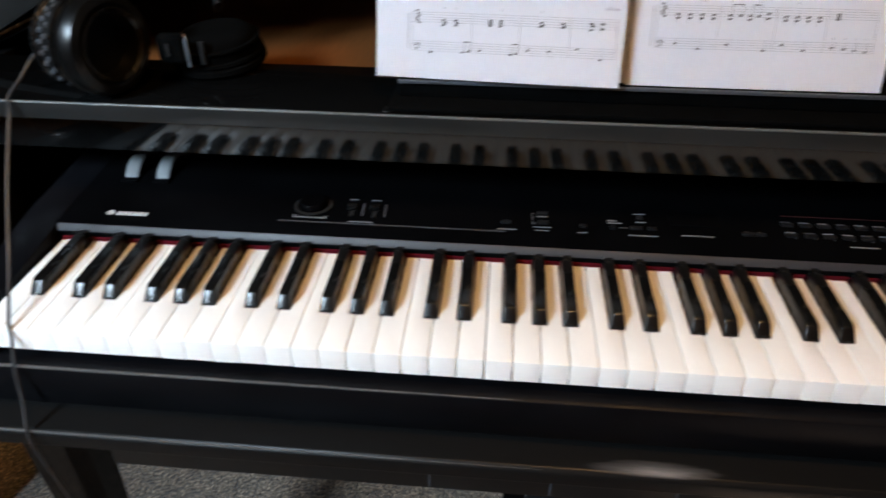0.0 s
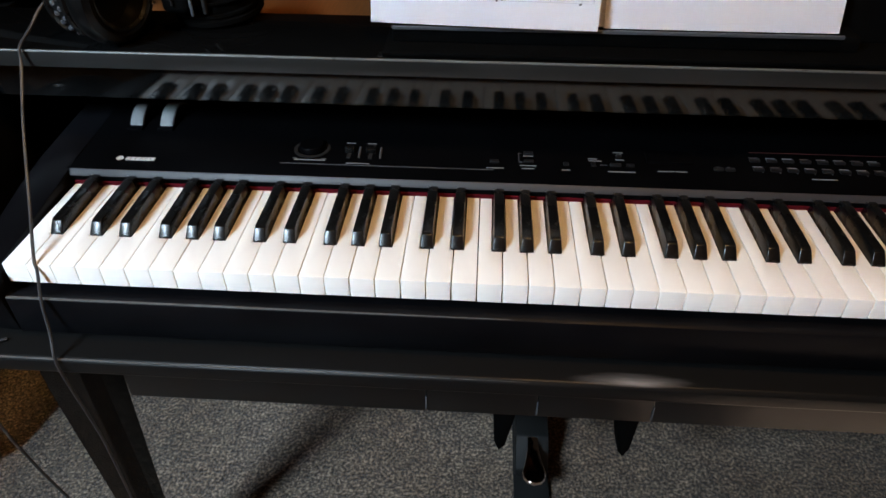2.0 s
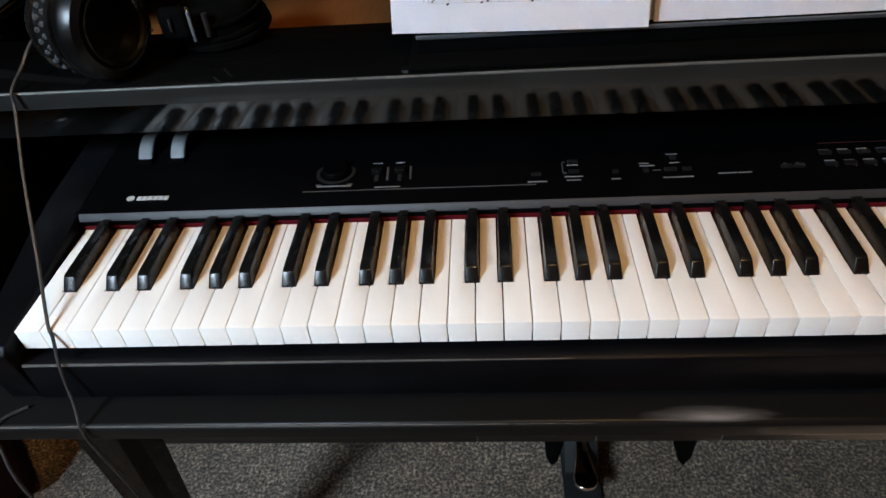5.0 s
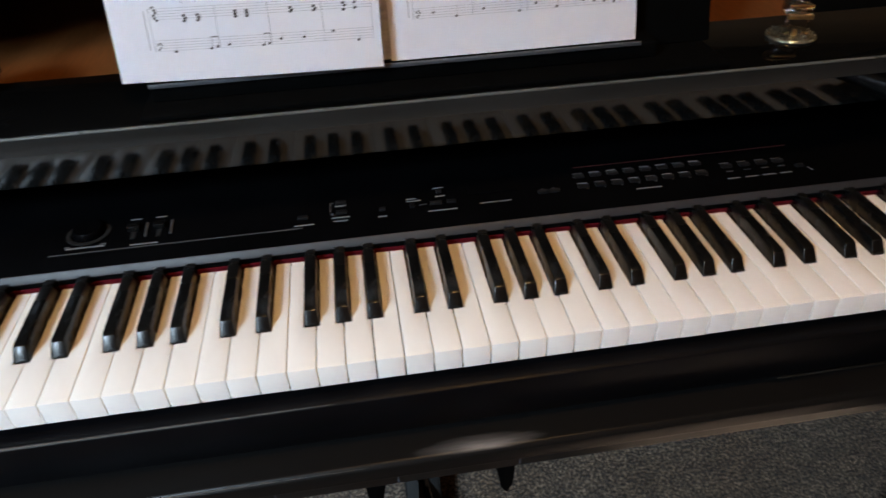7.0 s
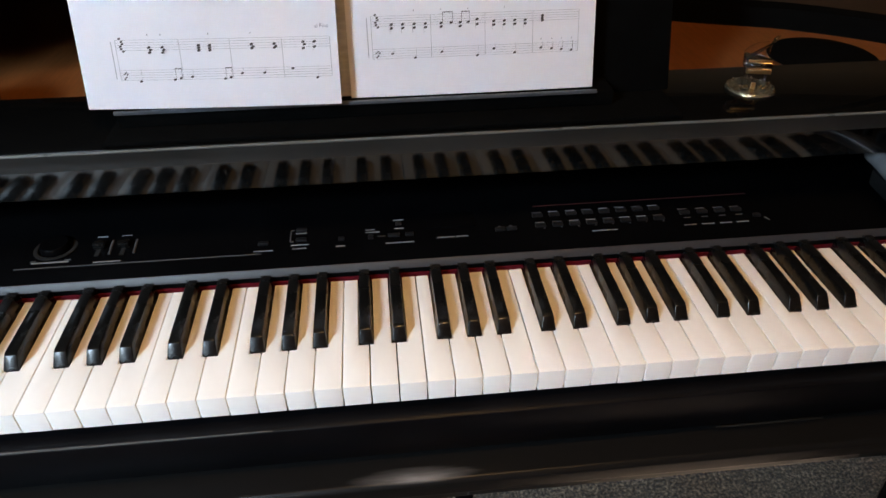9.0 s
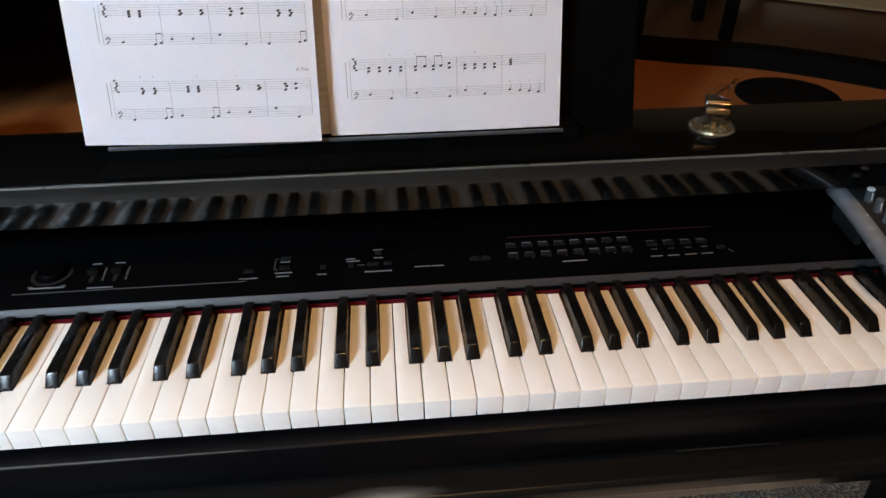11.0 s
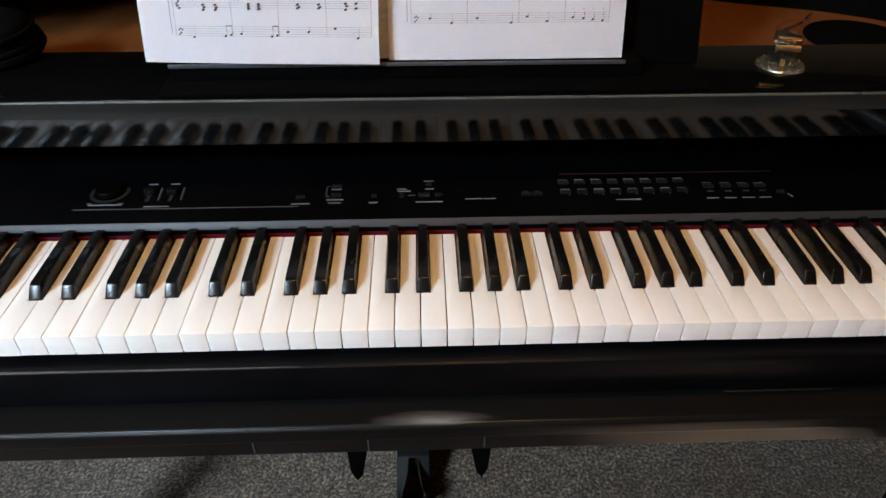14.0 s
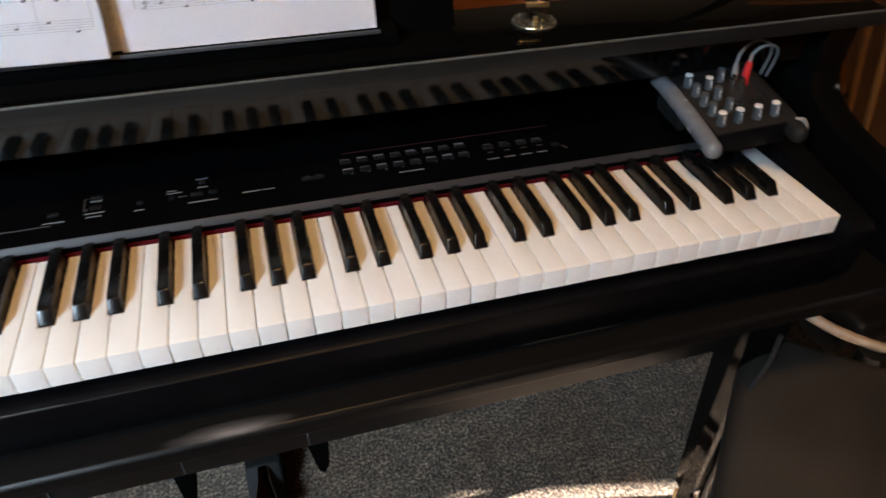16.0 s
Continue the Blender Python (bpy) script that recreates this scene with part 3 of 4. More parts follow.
def black_key():
    bm = bmesh.new()
    h, hw, tw = 0.0120, BLACK_W / 2, 0.0050
    rows = [(BLACK_Y0, 0.0, hw, -0.008), (BLACK_Y0 + 0.0005, 0.0005, hw, -0.004), (BLACK_Y0 + 0.0072, h - 0.0014, tw, 0), (BLACK_Y0 + 0.0102, h, tw, 0), (BLACK_Y1, h + 0.0005, tw, 0)]
    base = [(BLACK_Y0, -0.010), (BLACK_Y1, -0.010)]
    top = [[bm.verts.new((s * ww, y, z)) for s in (-1, 1)] for y, z, ww, _ in rows]
    low = [[bm.verts.new((s * hw, y, z)) for s in (-1, 1)] for y, z in base]
    for a, b in zip(top, top[1:]):
        bm.faces.new((a[0], a[1], b[1], b[0]))
    bm.faces.new((low[0][0], low[0][1], top[0][1], top[0][0]))
    bm.faces.new((low[1][0], low[1][1], top[-1][1], top[-1][0]))
    bm.faces.new((low[0][0], low[0][1], low[1][1], low[1][0]))
    for s in (0, 1):
        bm.faces.new([low[0][s]] + [t[s] for t in top] + [low[1][s]])
    bmesh.ops.recalc_face_normals(bm, faces=bm.faces)
    bevel(bm, 0.0009, 2, [e for e in bm.edges if len(e.link_faces) == 2 and e.calc_face_angle(0) > radians(30)])
    return finish(bm, "black_key")


BLACK_MESH = black_key()
white_cache = {}
blacks = {}
for kind, a, pc in layout:
    if kind == "black":
        blacks[round((a - SHIFT[pc]) / PITCH)] = a
for kind, a, pc in layout:
    if kind == "black":
        o = part("black_key", BLACK_MESH, EBONY, stage)
        o.location = (a - MID, -0.15, KEY_Z - LEDGE + random.uniform(-0.0002, 0.0002))
        continue
    lc = blacks[a] + BLACK_W / 2 - a * PITCH if a in blacks else 0
    rc = (a + 1) * PITCH - (blacks[a + 1] - BLACK_W / 2) if a + 1 in blacks else 0
    k = (round(lc, 5), round(rc, 5))
    if k not in white_cache:
        white_cache[k] = white_key(*k)
    o = part("white_key", white_cache[k], IVORY, stage)
    o.location = (a * PITCH - MID, -0.15, KEY_Z - LEDGE + random.uniform(-0.00025, 0.00025))

# ---- printing and controls on the panel ----
SLOPE = (0.774 - PANEL_Z) / (0.340 - 0.152)


def on_panel(y):
    return PANEL_Z + (y - 0.152) * SLOPE


def bar(x0, y0, x1, y1, name="print_mark", mat=None, rise=0.0006, label=""):
    """A raised printed mark between two corners of the panel."""
    z = on_panel((y0 + y1) / 2)
    b = box(min(x0, x1), max(x0, x1), min(y0, y1), max(y0, y1), z - 0.0006, z + rise)
    return sp(name, b, mat or PRINT, label)


def slant(xa, ya, xb, yb, w=0.0012):
    a, b = Vector((xa, ya, on_panel(ya) + 0.0002)), Vector((xb, yb, on_panel(yb) + 0.0002))
    return sp("scale_mark", tube([a, b], w, 6), PRINT_DIM)


# brand mark as plain shapes
sp("brand_disc", lathe([(0, 0), (0.0042, 0), (0.0042, 0.0008), (0.0030, 0.0009), (0.0030, 0.0005), (0, 0.0005)], 24, pose(0.0445, 0.1665, on_panel(0.1665))), LOGO)
bx = 0.0515
for wd in (0.0045, 0.0045, 0.0052, 0.0045, 0.0048, 0.0045):
    b = box(bx, bx + wd, 0.1635, 0.1695, on_panel(0.166) - 0.0004, on_panel(0.166) + 0.0008, 0.0002)
    sp("brand_bar", b, LOGO)
    bx += wd + 0.0010
# long thin line under the sliders
b = prism([(0.2245, 0.1677), (0.4600, 0.1677), (0.4600, 0.1688), (0.2245, 0.1688)], on_panel(0.168) - 0.0004, on_panel(0.168) + 0.0005)
sp("panel_line", b, PRINT_DIM, "thin pale line across the panel")
# pitch and modulation wheels
for x in (0.0385, 0.0745):
    b = lathe([(0.0330, -0.0082), (0.0353, -0.0074), (0.0360, -0.0055), (0.0360, 0.0055), (0.0353, 0.0074), (0.0330, 0.0082)], 56, pose(x, 0.258, on_panel(0.258) - 0.0215, 0, 90, 0))
    wheel = sp("wheel", b, WHEEL, "grey pitch wheel")
    sp("wheel_slot", box(x - 0.0095, x + 0.0095, 0.2235, 0.2805, on_panel(0.25) - 0.006, on_panel(0.25) + 0.0008, 0.0008), PANEL)
# master volume dial
sp("dial_well", lathe([(0.0205, 0.0), (0.0205, 0.0008), (0.0185, 0.0012), (0.0165, 0.0008)], 36, pose(0.255, 0.197, on_panel(0.197))), RUBBER)
sp("volume_dial", lathe([(0.0145, 0), (0.0140, 0.0055), (0.0128, 0.0068), (0, 0.0068)], 36, pose(0.255, 0.197, on_panel(0.197))), PANEL, "black volume dial")
bar(0.2385, 0.1748, 0.2735, 0.1764)
bar(0.2365, 0.1775, 0.2420, 0.1788, mat=PRINT_DIM)
bar(0.2690, 0.1775, 0.2745, 0.1788, mat=PRINT_DIM)
# zone sliders
for x, xs in ((0.2985, 0.3092), (0.3225, 0.3330)):
    sp("slider_slot", box(x - 0.002, x + 0.002, 0.180, 0.204, on_panel(0.192) - 0.0005, on_panel(0.192) + 0.0004), RUBBER)
    sp("slider_cap", box(x - 0.0055, x + 0.0055, 0.1905, 0.1975, on_panel(0.194), on_panel(0.194) + 0.0065, 0.001), EBONY)
    slant(xs, 0.2030, xs + 0.0008, 0.1825)
    bar(x - 0.006, 0.2098, x + 0.004, 0.2110)
bar(0.2975, 0.1712, 0.3235, 0.1724)


def button(x, y, w=0.0085, d=0.0045, mat=None):
    return sp("button", box(x - w / 2, x + w / 2, y - d / 2, y + d / 2, on_panel(y) - 0.0005, on_panel(y) + 0.0024, 0.0006), mat or KNOB_GREY, "")


RED_LINE = surface("dull_red_print", (0.035, 0.005, 0.004), (0.05, 0.008, 0.006), (0.5, 0.6), 300)
DARK_BTN = surface("dark_button", (0.0035, 0.0038, 0.0045), (0.006, 0.0064, 0.0074), (0.35, 0.5), 80)
# transpose group and its neighbours
button(0.4607, 0.1832, 0.0100, mat=DARK_BTN)
bar(0.4520, 0.1716, 0.4712, 0.1728)
b = bmesh.new()
for x0, x1, y0, y1 in ((0.4872, 0.4882, 0.1825, 0.2020), (0.4872, 0.4910, 0.2012, 0.2020), (0.4872, 0.4910, 0.1825, 0.1833)):
    box(x0, x1, y0, y1, on_panel(0.192) - 0.0008, on_panel(0.192) + 0.0012, bm=b)
sp("bracket_mark", b, PRINT_DIM)
button(0.4985, 0.2010, 0.0105, mat=DARK_BTN)
bar(0.4925, 0.1955, 0.5035, 0.1968)
button(0.4985, 0.1852, 0.0105, mat=DARK_BTN)
bar(0.4885, 0.1776, 0.5068, 0.1788)
bar(0.4905, 0.1722, 0.5042, 0.1733)
button(0.5392, 0.1828, 0.0060, mat=DARK_BTN)
bar(0.5338, 0.1720, 0.5432, 0.1731)
bar(0.5638, 0.1944, 0.5738, 0.1955)
bar(0.5640, 0.1905, 0.5785, 0.1916)
button(0.5690, 0.1830, 0.0050, 0.0060, mat=DARK_BTN)
bar(0.5760, 0.1836, 0.5840, 0.1842, mat=PRINT_DIM)
bar(0.5930, 0.2078, 0.6042, 0.2089)
button(0.5985, 0.2015, 0.0060, mat=DARK_BTN)
bar(0.5940, 0.1940, 0.6038, 0.1952)
button(0.5930, 0.1836, 0.0120, mat=DARK_BTN)
button(0.6090, 0.1836, 0.0085, mat=DARK_BTN)
bar(0.5840, 0.1716, 0.6130, 0.1729)
# display and its caption
sp("display_bezel", box(0.628, 0.678, 0.190, 0.216, on_panel(0.203) - 0.0014, on_panel(0.203) + 0.0012, 0.0006), PANEL, "dark unlit display")
bar(0.6372, 0.1754, 0.6548, 0.1765)
bar(0.6565, 0.1754, 0.6690, 0.1765)
for x in (0.7035, 0.7155):
    button(x, 0.1822, 0.0105, mat=DARK_BTN)
    bar(x - 0.0015, 0.1862, x + 0.0015, 0.1880, mat=PRINT_DIM)
# voice buttons, two rows of eight
for i in range(8):
    x = 0.7465 + i * 0.0183
    bar(x - 0.0052, 0.2062, x + 0.0048, 0.2074, mat=PRINT if i % 3 else PRINT_DIM)
    button(x, 0.2010, 0.0112, 0.0048, DARK_BTN)
    bar(x - 0.0048, 0.1892, x + 0.0052, 0.1903, mat=PRINT_DIM if i % 3 == 1 else PRINT)
    button(x, 0.1838, 0.0112, 0.0048, DARK_BTN)
    sp("lamp_dot", lathe([(0, 0.0006), (0.0009, 0.0006), (0.0009, 0), (0, 0)], 10, pose(x + 0.0035, 0.1800, on_panel(0.18))), PRINT_DIM)
bar(0.7985, 0.1702, 0.8255, 0.1713)
sp("red_line", prism([(0.745, 0.2172), (0.985, 0.2172), (0.985, 0.2181), (0.745, 0.2181)], on_panel(0.217) - 0.0004, on_panel(0.217) + 0.0005), RED_LINE, "thin red line over the buttons")
for i, x in enumerate((0.9050, 0.9245, 0.9440, 0.9625)):
    bar(x - 0.0050, 0.1968 - 0.0004 * i, x + 0.0050, 0.1980 - 0.0004 * i, mat=PRINT_DIM)
    button(x, 0.1905, 0.0112, 0.0048, DARK_BTN)
    bar(x - 0.0035, 0.1822, x + 0.0035, 0.1832, mat=PRINT_DIM)
    bar(x - 0.0075, 0.1702, x + 0.0055, 0.1712)
button(0.9805, 0.1790, 0.0080, 0.0048, DARK_BTN)
slant(0.9880, 0.1760, 0.9912, 0.1705, 0.0007)

# ---- sheet music on the desk ----
music = thing("music_book", "open book of printed piano music standing on the desk", "sheet music", at=(0.56, 0.19, 0.905))
TILT_BACK = radians(-15)


def page_mesh(w, h, bulge, lift, n=14):
    bm = bmesh.new()
    grid = [[bm.verts.new((w * i / n, -bulge * math.sin(math.pi * i / n) - lift * (i / n), h * j / 10)) for i in range(n + 1)] for j in range(11)]
    for j in range(10):
        for i in range(n):
            bm.faces.new((grid[j][i], grid[j][i + 1], grid[j + 1][i + 1], grid[j + 1][i]))
    return bm


def sheet(m, w, h, bulge, lift, stack, systems, x0, x1, bars, seed, label, phrases):
    bm = page_mesh(w, h, bulge, lift)
    bmesh.ops.solidify(bm, geom=bm.faces[:], thickness=0.0006)
    pg = part("page", bm, PAPER, music, label)
    pg.matrix_parent_inverse = Matrix.Translation((-0.56, -0.19, -0.905))
    pg.matrix_basis = m
    bm = page_mesh(w - 0.001, h - 0.001, bulge, lift)
    bmesh.ops.translate(bm, verts=bm.verts, vec=(0.0004, 0.0012, 0.0004))
    bmesh.ops.solidify(bm, geom=bm.faces[:], thickness=stack)
    part("page_block", bm, PAPER_EDGE, pg)

    def surf(x):
        return -bulge * math.sin(math.pi * x / w) - lift * (x / w) - 0.0003

    def mark(bm, xa, za, xb, zb):
        steps = max(1, int((xb - xa) / 0.012))
        for k in range(steps):
            a, b = xa + (xb - xa) * k / steps, xa + (xb - xa) * (k + 1) / steps
            vs = [bm.verts.new((q, surf(q) - 0.0007, z)) for q, z in ((a, za), (b, za), (b, zb), (a, zb))]
            bm.faces.new(vs)

    def head(bm, x, z, r=0.0015):
        vs = [bm.verts.new((x + r * 1.15 * math.cos(t * math.pi / 5), surf(x) - 0.0008, z + r * 0.85 * math.sin(t * math.pi / 5 + 0.3))) for t in range(10)]
        bm.faces.new(vs)

    rnd = random.Random(seed)
    lines, heads = bmesh.new(), bmesh.new()
    for row, (tz, bz) in enumerate(systems):
        for z in (tz, bz):
            for k in range(-2, 3):
                mark(lines, x0, z + k * 0.0021 - 0.00012, x1, z + k * 0.0021 + 0.00012)
        for x in bars:
            mark(lines, x - 0.0002, bz - 0.0042, x + 0.0002, tz + 0.0042)
        mark(lines, x0 - 0.004, bz - 0.003, x0 - 0.0033, tz + 0.003)
        # clefs
        for dz in (-0.005, -0.003, -0.001, 0.001, 0.003, 0.0055):
            head(heads, x0 + 0.005 + 0.0011 * math.sin(dz * 900), tz + dz, 0.0011)
        for dx, dz in ((0.0035, 0.001), (0.005, 0.0022), (0.0062, 0.0008), (0.0050, -0.0015), (0.0036, -0.003)):
            head(heads, x0 + dx, bz + dz, 0.0008)
        for number, (b0, b1) in enumerate(zip(bars, bars[1:])):
            left = b0 + (0.014 if number == 0 else 0.004)
            span = b1 - left
            upper, lower = phrases[(number + row) % len(phrases)]
            row_z = 0.0021
            for frac, steps, stem in upper:
                x = left + span * frac
                for k, st in enumerate(steps):
                    head(heads, x + (0.0011 if stem == "cluster" and k == 1 else 0), tz + st * row_z / 2, 0.00135)
                top = tz + max(steps) * row_z / 2
                if stem == "beam":
                    mark(heads, x + 0.0012, top, x + 0.0015, tz + 0.0062)
                elif stem == "down":
                    mark(lines, x - 0.0015, top - 0.0075, x - 0.0012, top)
                if stem != "rest" and rnd.random() < 0.3:
                    mark(lines, x - 0.0005, tz + 0.0075, x + 0.0003, tz + 0.0090)
            beamed = [left + span * f for f, _, stem in upper if stem == "beam"]
            for xa, xb in zip(beamed[::2], beamed[1::2]):
                mark(heads, xa + 0.0012, tz + 0.0056, xb + 0.0015, tz + 0.0063)
            for frac, st, stem in lower:
                x = left + span * frac
                head(heads, x, bz + st * row_z / 2, 0.0012)
                if stem:
                    mark(lines if stem == "thin" else heads, x + 0.0010, bz + st * row_z / 2, x + 0.0013, bz + 0.0052)
                if stem == "dot":
                    mark(lines, x - 0.0004, bz + 0.0072, x + 0.0004, bz + 0.0084)
            pair = [left + span * f for f, _, stem in lower if stem == "beam"]
            for xa, xb in zip(pair[::2], pair[1::2]):
                mark(heads, xa + 0.0010, bz + 0.0046, xb + 0.0013, bz + 0.0053)
    tagged(part("printed_staff", finish(lines, "printed_staff", False), INK_GREY, pg), kind="stuff")
    tagged(part("printed_music", finish(heads, "printed_music", False), INK, pg), kind="stuff")
    return pg, surf


def page_pose(x, y, z, yaw):
    return Matrix.Translation((x, y, z)) @ Matrix.Rotation(radians(yaw), 4, "Z") @ Matrix.Rotation(TILT_BACK, 4, "X")


# what the bars of each page hold: chords over the upper staff, single notes on the lower one
CHORD = (-3, -6)
LEFT_BARS = [
    ([(0.36, (-2, -4, -6), "cluster"), (0.64, (-2, -4, -6), "cluster")], [(0.08, -5, "thin"), (0.82, -4, "beam"), (0.95, -3, "beam")]),
    ([(0.32, (-1, -3, -5), ""), (0.56, (-1, -3, -5), "")], [(0.10, -2, "thin"), (0.82, -4, "beam"), (0.95, -3, "beam")]),
    ([(0.36, (-1, -3, -4), "cluster"), (0.84, (-1, -3, -4), "cluster")], [(0.10, 0, "thin"), (0.58, 0, "thin")]),
    ([(0.38, (0, -2, -5), "cluster"), (0.64, (0, -4), "down")], [(0.10, 3, ""), (0.66, -5, "thin")]),
]
RIGHT_BARS = [
    ([(f, CHORD, "down") for f in (0.10, 0.36, 0.62, 0.88)], [(0.10, 0, "thin"), (0.62, -4, "thin")]),
    ([(0.12, CHORD, "beam"), (0.32, (-3,), "beam"), (0.50, CHORD, "beam"), (0.66, (-3,), "beam"), (0.84, (-1, -5), "down")], [(0.12, 0, "thin"), (0.84, -4, "thin")]),
    ([(f, CHORD, "down") for f in (0.10, 0.34, 0.58, 0.82)], [(0.10, 1, "thin"), (0.58, -3, "thin")]),
    ([(0.12, (0, -2, -4), "")], [(0.10, 0, "dot"), (0.36, -1, "dot"), (0.60, -2, "dot"), (0.84, -3, "dot")]),
]
left_sys = [(0.054 + 0.066 * k, 0.029 + 0.066 * k) for k in range(4)]
right_sys = [(0.066 + 0.0725 * k, 0.038 + 0.0725 * k) for k in range(3)]
lp, lsurf = sheet(page_pose(0.331, 0.196, 0.9075, -3), 0.2225, 0.290, 0.004, 0.002, 0.010, left_sys, 0.034, 0.216, (0.034, 0.088, 0.131, 0.175, 0.216), 4, "left hand page of printed music", LEFT_BARS)
rp, rsurf = sheet(page_pose(0.5615, 0.2005, 0.9050, 0), 0.2270, 0.285, 0.003, -0.002, 0.004, right_sys, 0.022, 0.211, (0.022, 0.075, 0.124, 0.168, 0.211), 9, "right hand page of printed music", RIGHT_BARS)
bm = page_mesh(0.018, 0.285, -0.004, 0.0)
bmesh.ops.solidify(bm, geom=bm.faces[:], thickness=0.001)
gut = part("gutter", bm, PAPER_EDGE, music, "shaded gutter of the open book")
gut.matrix_parent_inverse = Matrix.Translation((-0.56, -0.19, -0.905))
gut.matrix_basis = page_pose(0.5500, 0.2015, 0.9060, 0)
words = bpy.data.curves.new("words", "FONT")
words.body, words.size, words.align_x = "al Fine", 0.0045, "RIGHT"
tmp = new("words", words)
bpy.context.view_layer.update()
wm = bpy.data.meshes.new_from_object(tmp.evaluated_get(bpy.context.evaluated_depsgraph_get()))
bpy.data.objects.remove(tmp)
wo = part("words", wm, INK_RED, lp, "small printed words al Fine")
wo.matrix_basis = Matrix.Translation((0.2155, lsurf(0.205) - 0.0012, 0.0655)) @ Matrix.Rotation(radians(90), 4, "X")

# ---- headphones on the top panel ----
phones = thing("headphones", "black closed headphones lying on the piano top", "headphones", at=(0.06, 0.235, TOP))


def hp(name, bm, mat, label="", parent=None):
    o = part(name, bm, mat, parent or phones, label)
    if parent is None:
        o.matrix_parent_inverse = Matrix.Translation((-0.06, -0.235, -TOP))
    return o


def ear(c, axis, studs=True, deep=1.0):
    m = Matrix.Translation(c) @ Vector(axis).to_track_quat("Z", "Y").to_matrix().to_4x4() @ Matrix.Diagonal((1, 1, deep, 1))
    shell = EBONY if studs else MATT
    cup = hp("ear_cup", lathe([(0, -0.040), (0.026, -0.039), (0.035, -0.034), (0.040, -0.026), (0.0405, -0.022), (0.0440, -0.021), (0.0445, -0.017), (0.0420, -0.015), (0.0420, 0.001), (0.0460, 0.002), (0.0465, 0.007), (0.043, 0.009), (0, 0.009)], 44, m), shell, "ribbed black ear cup with silver studs")
    pad = hp("ear_pad", lathe([(0.043, 0.008), (0.0475, 0.014), (0.0480, 0.022), (0.0445, 0.030), (0.0380, 0.033), (0.0315, 0.030), (0.0290, 0.022), (0.0290, 0.012), (0, 0.012)], 44, m), VINYL if studs else MATT, "padded black ear cushion")
    ringm = hp("pad_ring", lathe([(0.0300, 0.0316), (0.0325, 0.0338), (0.0340, 0.0334), (0.0325, 0.0318)], 44, m), EBONY)
    for k in range(26 if studs else 0):
        for zz, off in ((-0.0115, 0), (-0.0045, 0.5)):
            a = 2 * math.pi * (k + off) / 26
            s = bmesh.new()
            bmesh.ops.create_icosphere(s, subdivisions=1, radius=0.0030)
            bmesh.ops.transform(s, matrix=m @ Matrix.Translation((0.0415 * math.cos(a), 0.0415 * math.sin(a), zz)), verts=s.verts)
            part("stud", s, MIX_GREY, cup)
    return m


m1 = ear((0.059, 0.192, TOP + 0.0485), (0.940, -0.34, 0.02))
m2 = ear((0.150, 0.272, TOP + 0.0195), (0.05, 0.10, -1.0), False, 0.55)
arc = smooth_path([(0.034, 0.212, TOP + 0.100), (0.034, 0.290, TOP + 0.120), (0.075, 0.345, TOP + 0.122), (0.125, 0.345, TOP + 0.090), (0.140, 0.312, TOP + 0.050)], 8)
hp("headband", tube(arc, 0.011, 12, 0.45), LEATHER, "padded headband")
for a, b in (((0.040, 0.203, TOP + 0.094), (0.034, 0.214, TOP + 0.102)), ((0.152, 0.226, TOP + 0.018), (0.152, 0.226, TOP + 0.040))):
    hp("yoke", tube([a, b], 0.003, 10), RUBBER)


hinge = hp("hinge_block", box(0.114, 0.143, 0.207, 0.222, TOP + 0.022, TOP + 0.052, 0.007, 4), MATT, "black folding hinge")
part("hinge_plate", box(0.1455, 0.1485, 0.2030, 0.2055, TOP + 0.022, TOP + 0.050, 0.0008), KNOB_GREY, hinge, "grey hinge plate")
part("hinge_slot", box(0.1260, 0.1285, 0.2035, 0.2055, TOP + 0.032, TOP + 0.044, 0.0008), RUBBER, hinge)
for hx, hz in ((0.1085, 0.035), (0.1470, 0.053)):
    part("hinge_screw", lathe([(0, 0), (0.0018, 0), (0.0018, 0.001), (0, 0.0016)], 12, Matrix.Translation((hx, 0.2045, TOP + hz)) @ Matrix.Rotation(radians(90), 4, "X")), CHROME, hinge)


def cord(name, pts, r, mat, label, category="cable", steps=10):
    return solid(name, tube(smooth_path(pts, steps), r, 8), mat, label, category)


cord("headphone_cable", [(0.012, 0.212, TOP + 0.034), (-0.006, 0.204, TOP + 0.032), (-0.0150, 0.182, TOP + 0.014), (-0.0165, 0.158, TOP + 0.003), (-0.0160, 0.150, TOP - 0.012), (-0.0065, 0.106, 0.826), (0.0105, 0.052, 0.775), (0.0300, 0.004, 0.7445), (0.0345, -0.0045, 0.735), (0.0362, -0.018, 0.708), (0.0385, -0.028, 0.675), (0.0420, -0.0405, 0.652), (0.0430, -0.040, 0.620), (0.034, -0.020, 0.500), (0.012, 0.005, 0.33), (0.00, 0.02, 0.15), (0.02, 0.0, 0.02), (0.10, -0.02, 0.004)], 0.0016, CABLE, "thin black headphone cable hanging over the keys")
cord("thin_cable", [(-0.020, -0.016, 0.6545), (-0.036, -0.028, 0.6545), (-0.0425, -0.0400, 0.6510), (-0.047, -0.0415, 0.630), (-0.036, -0.058, 0.575), (-0.022, -0.050, 0.45), (0.01, -0.03, 0.25), (0.06, -0.02, 0.06), (0.12, -0.01, 0.004), (0.24, 0.03, 0.004)], 0.0016, CABLE, "thin dark cable looped over the ledge")

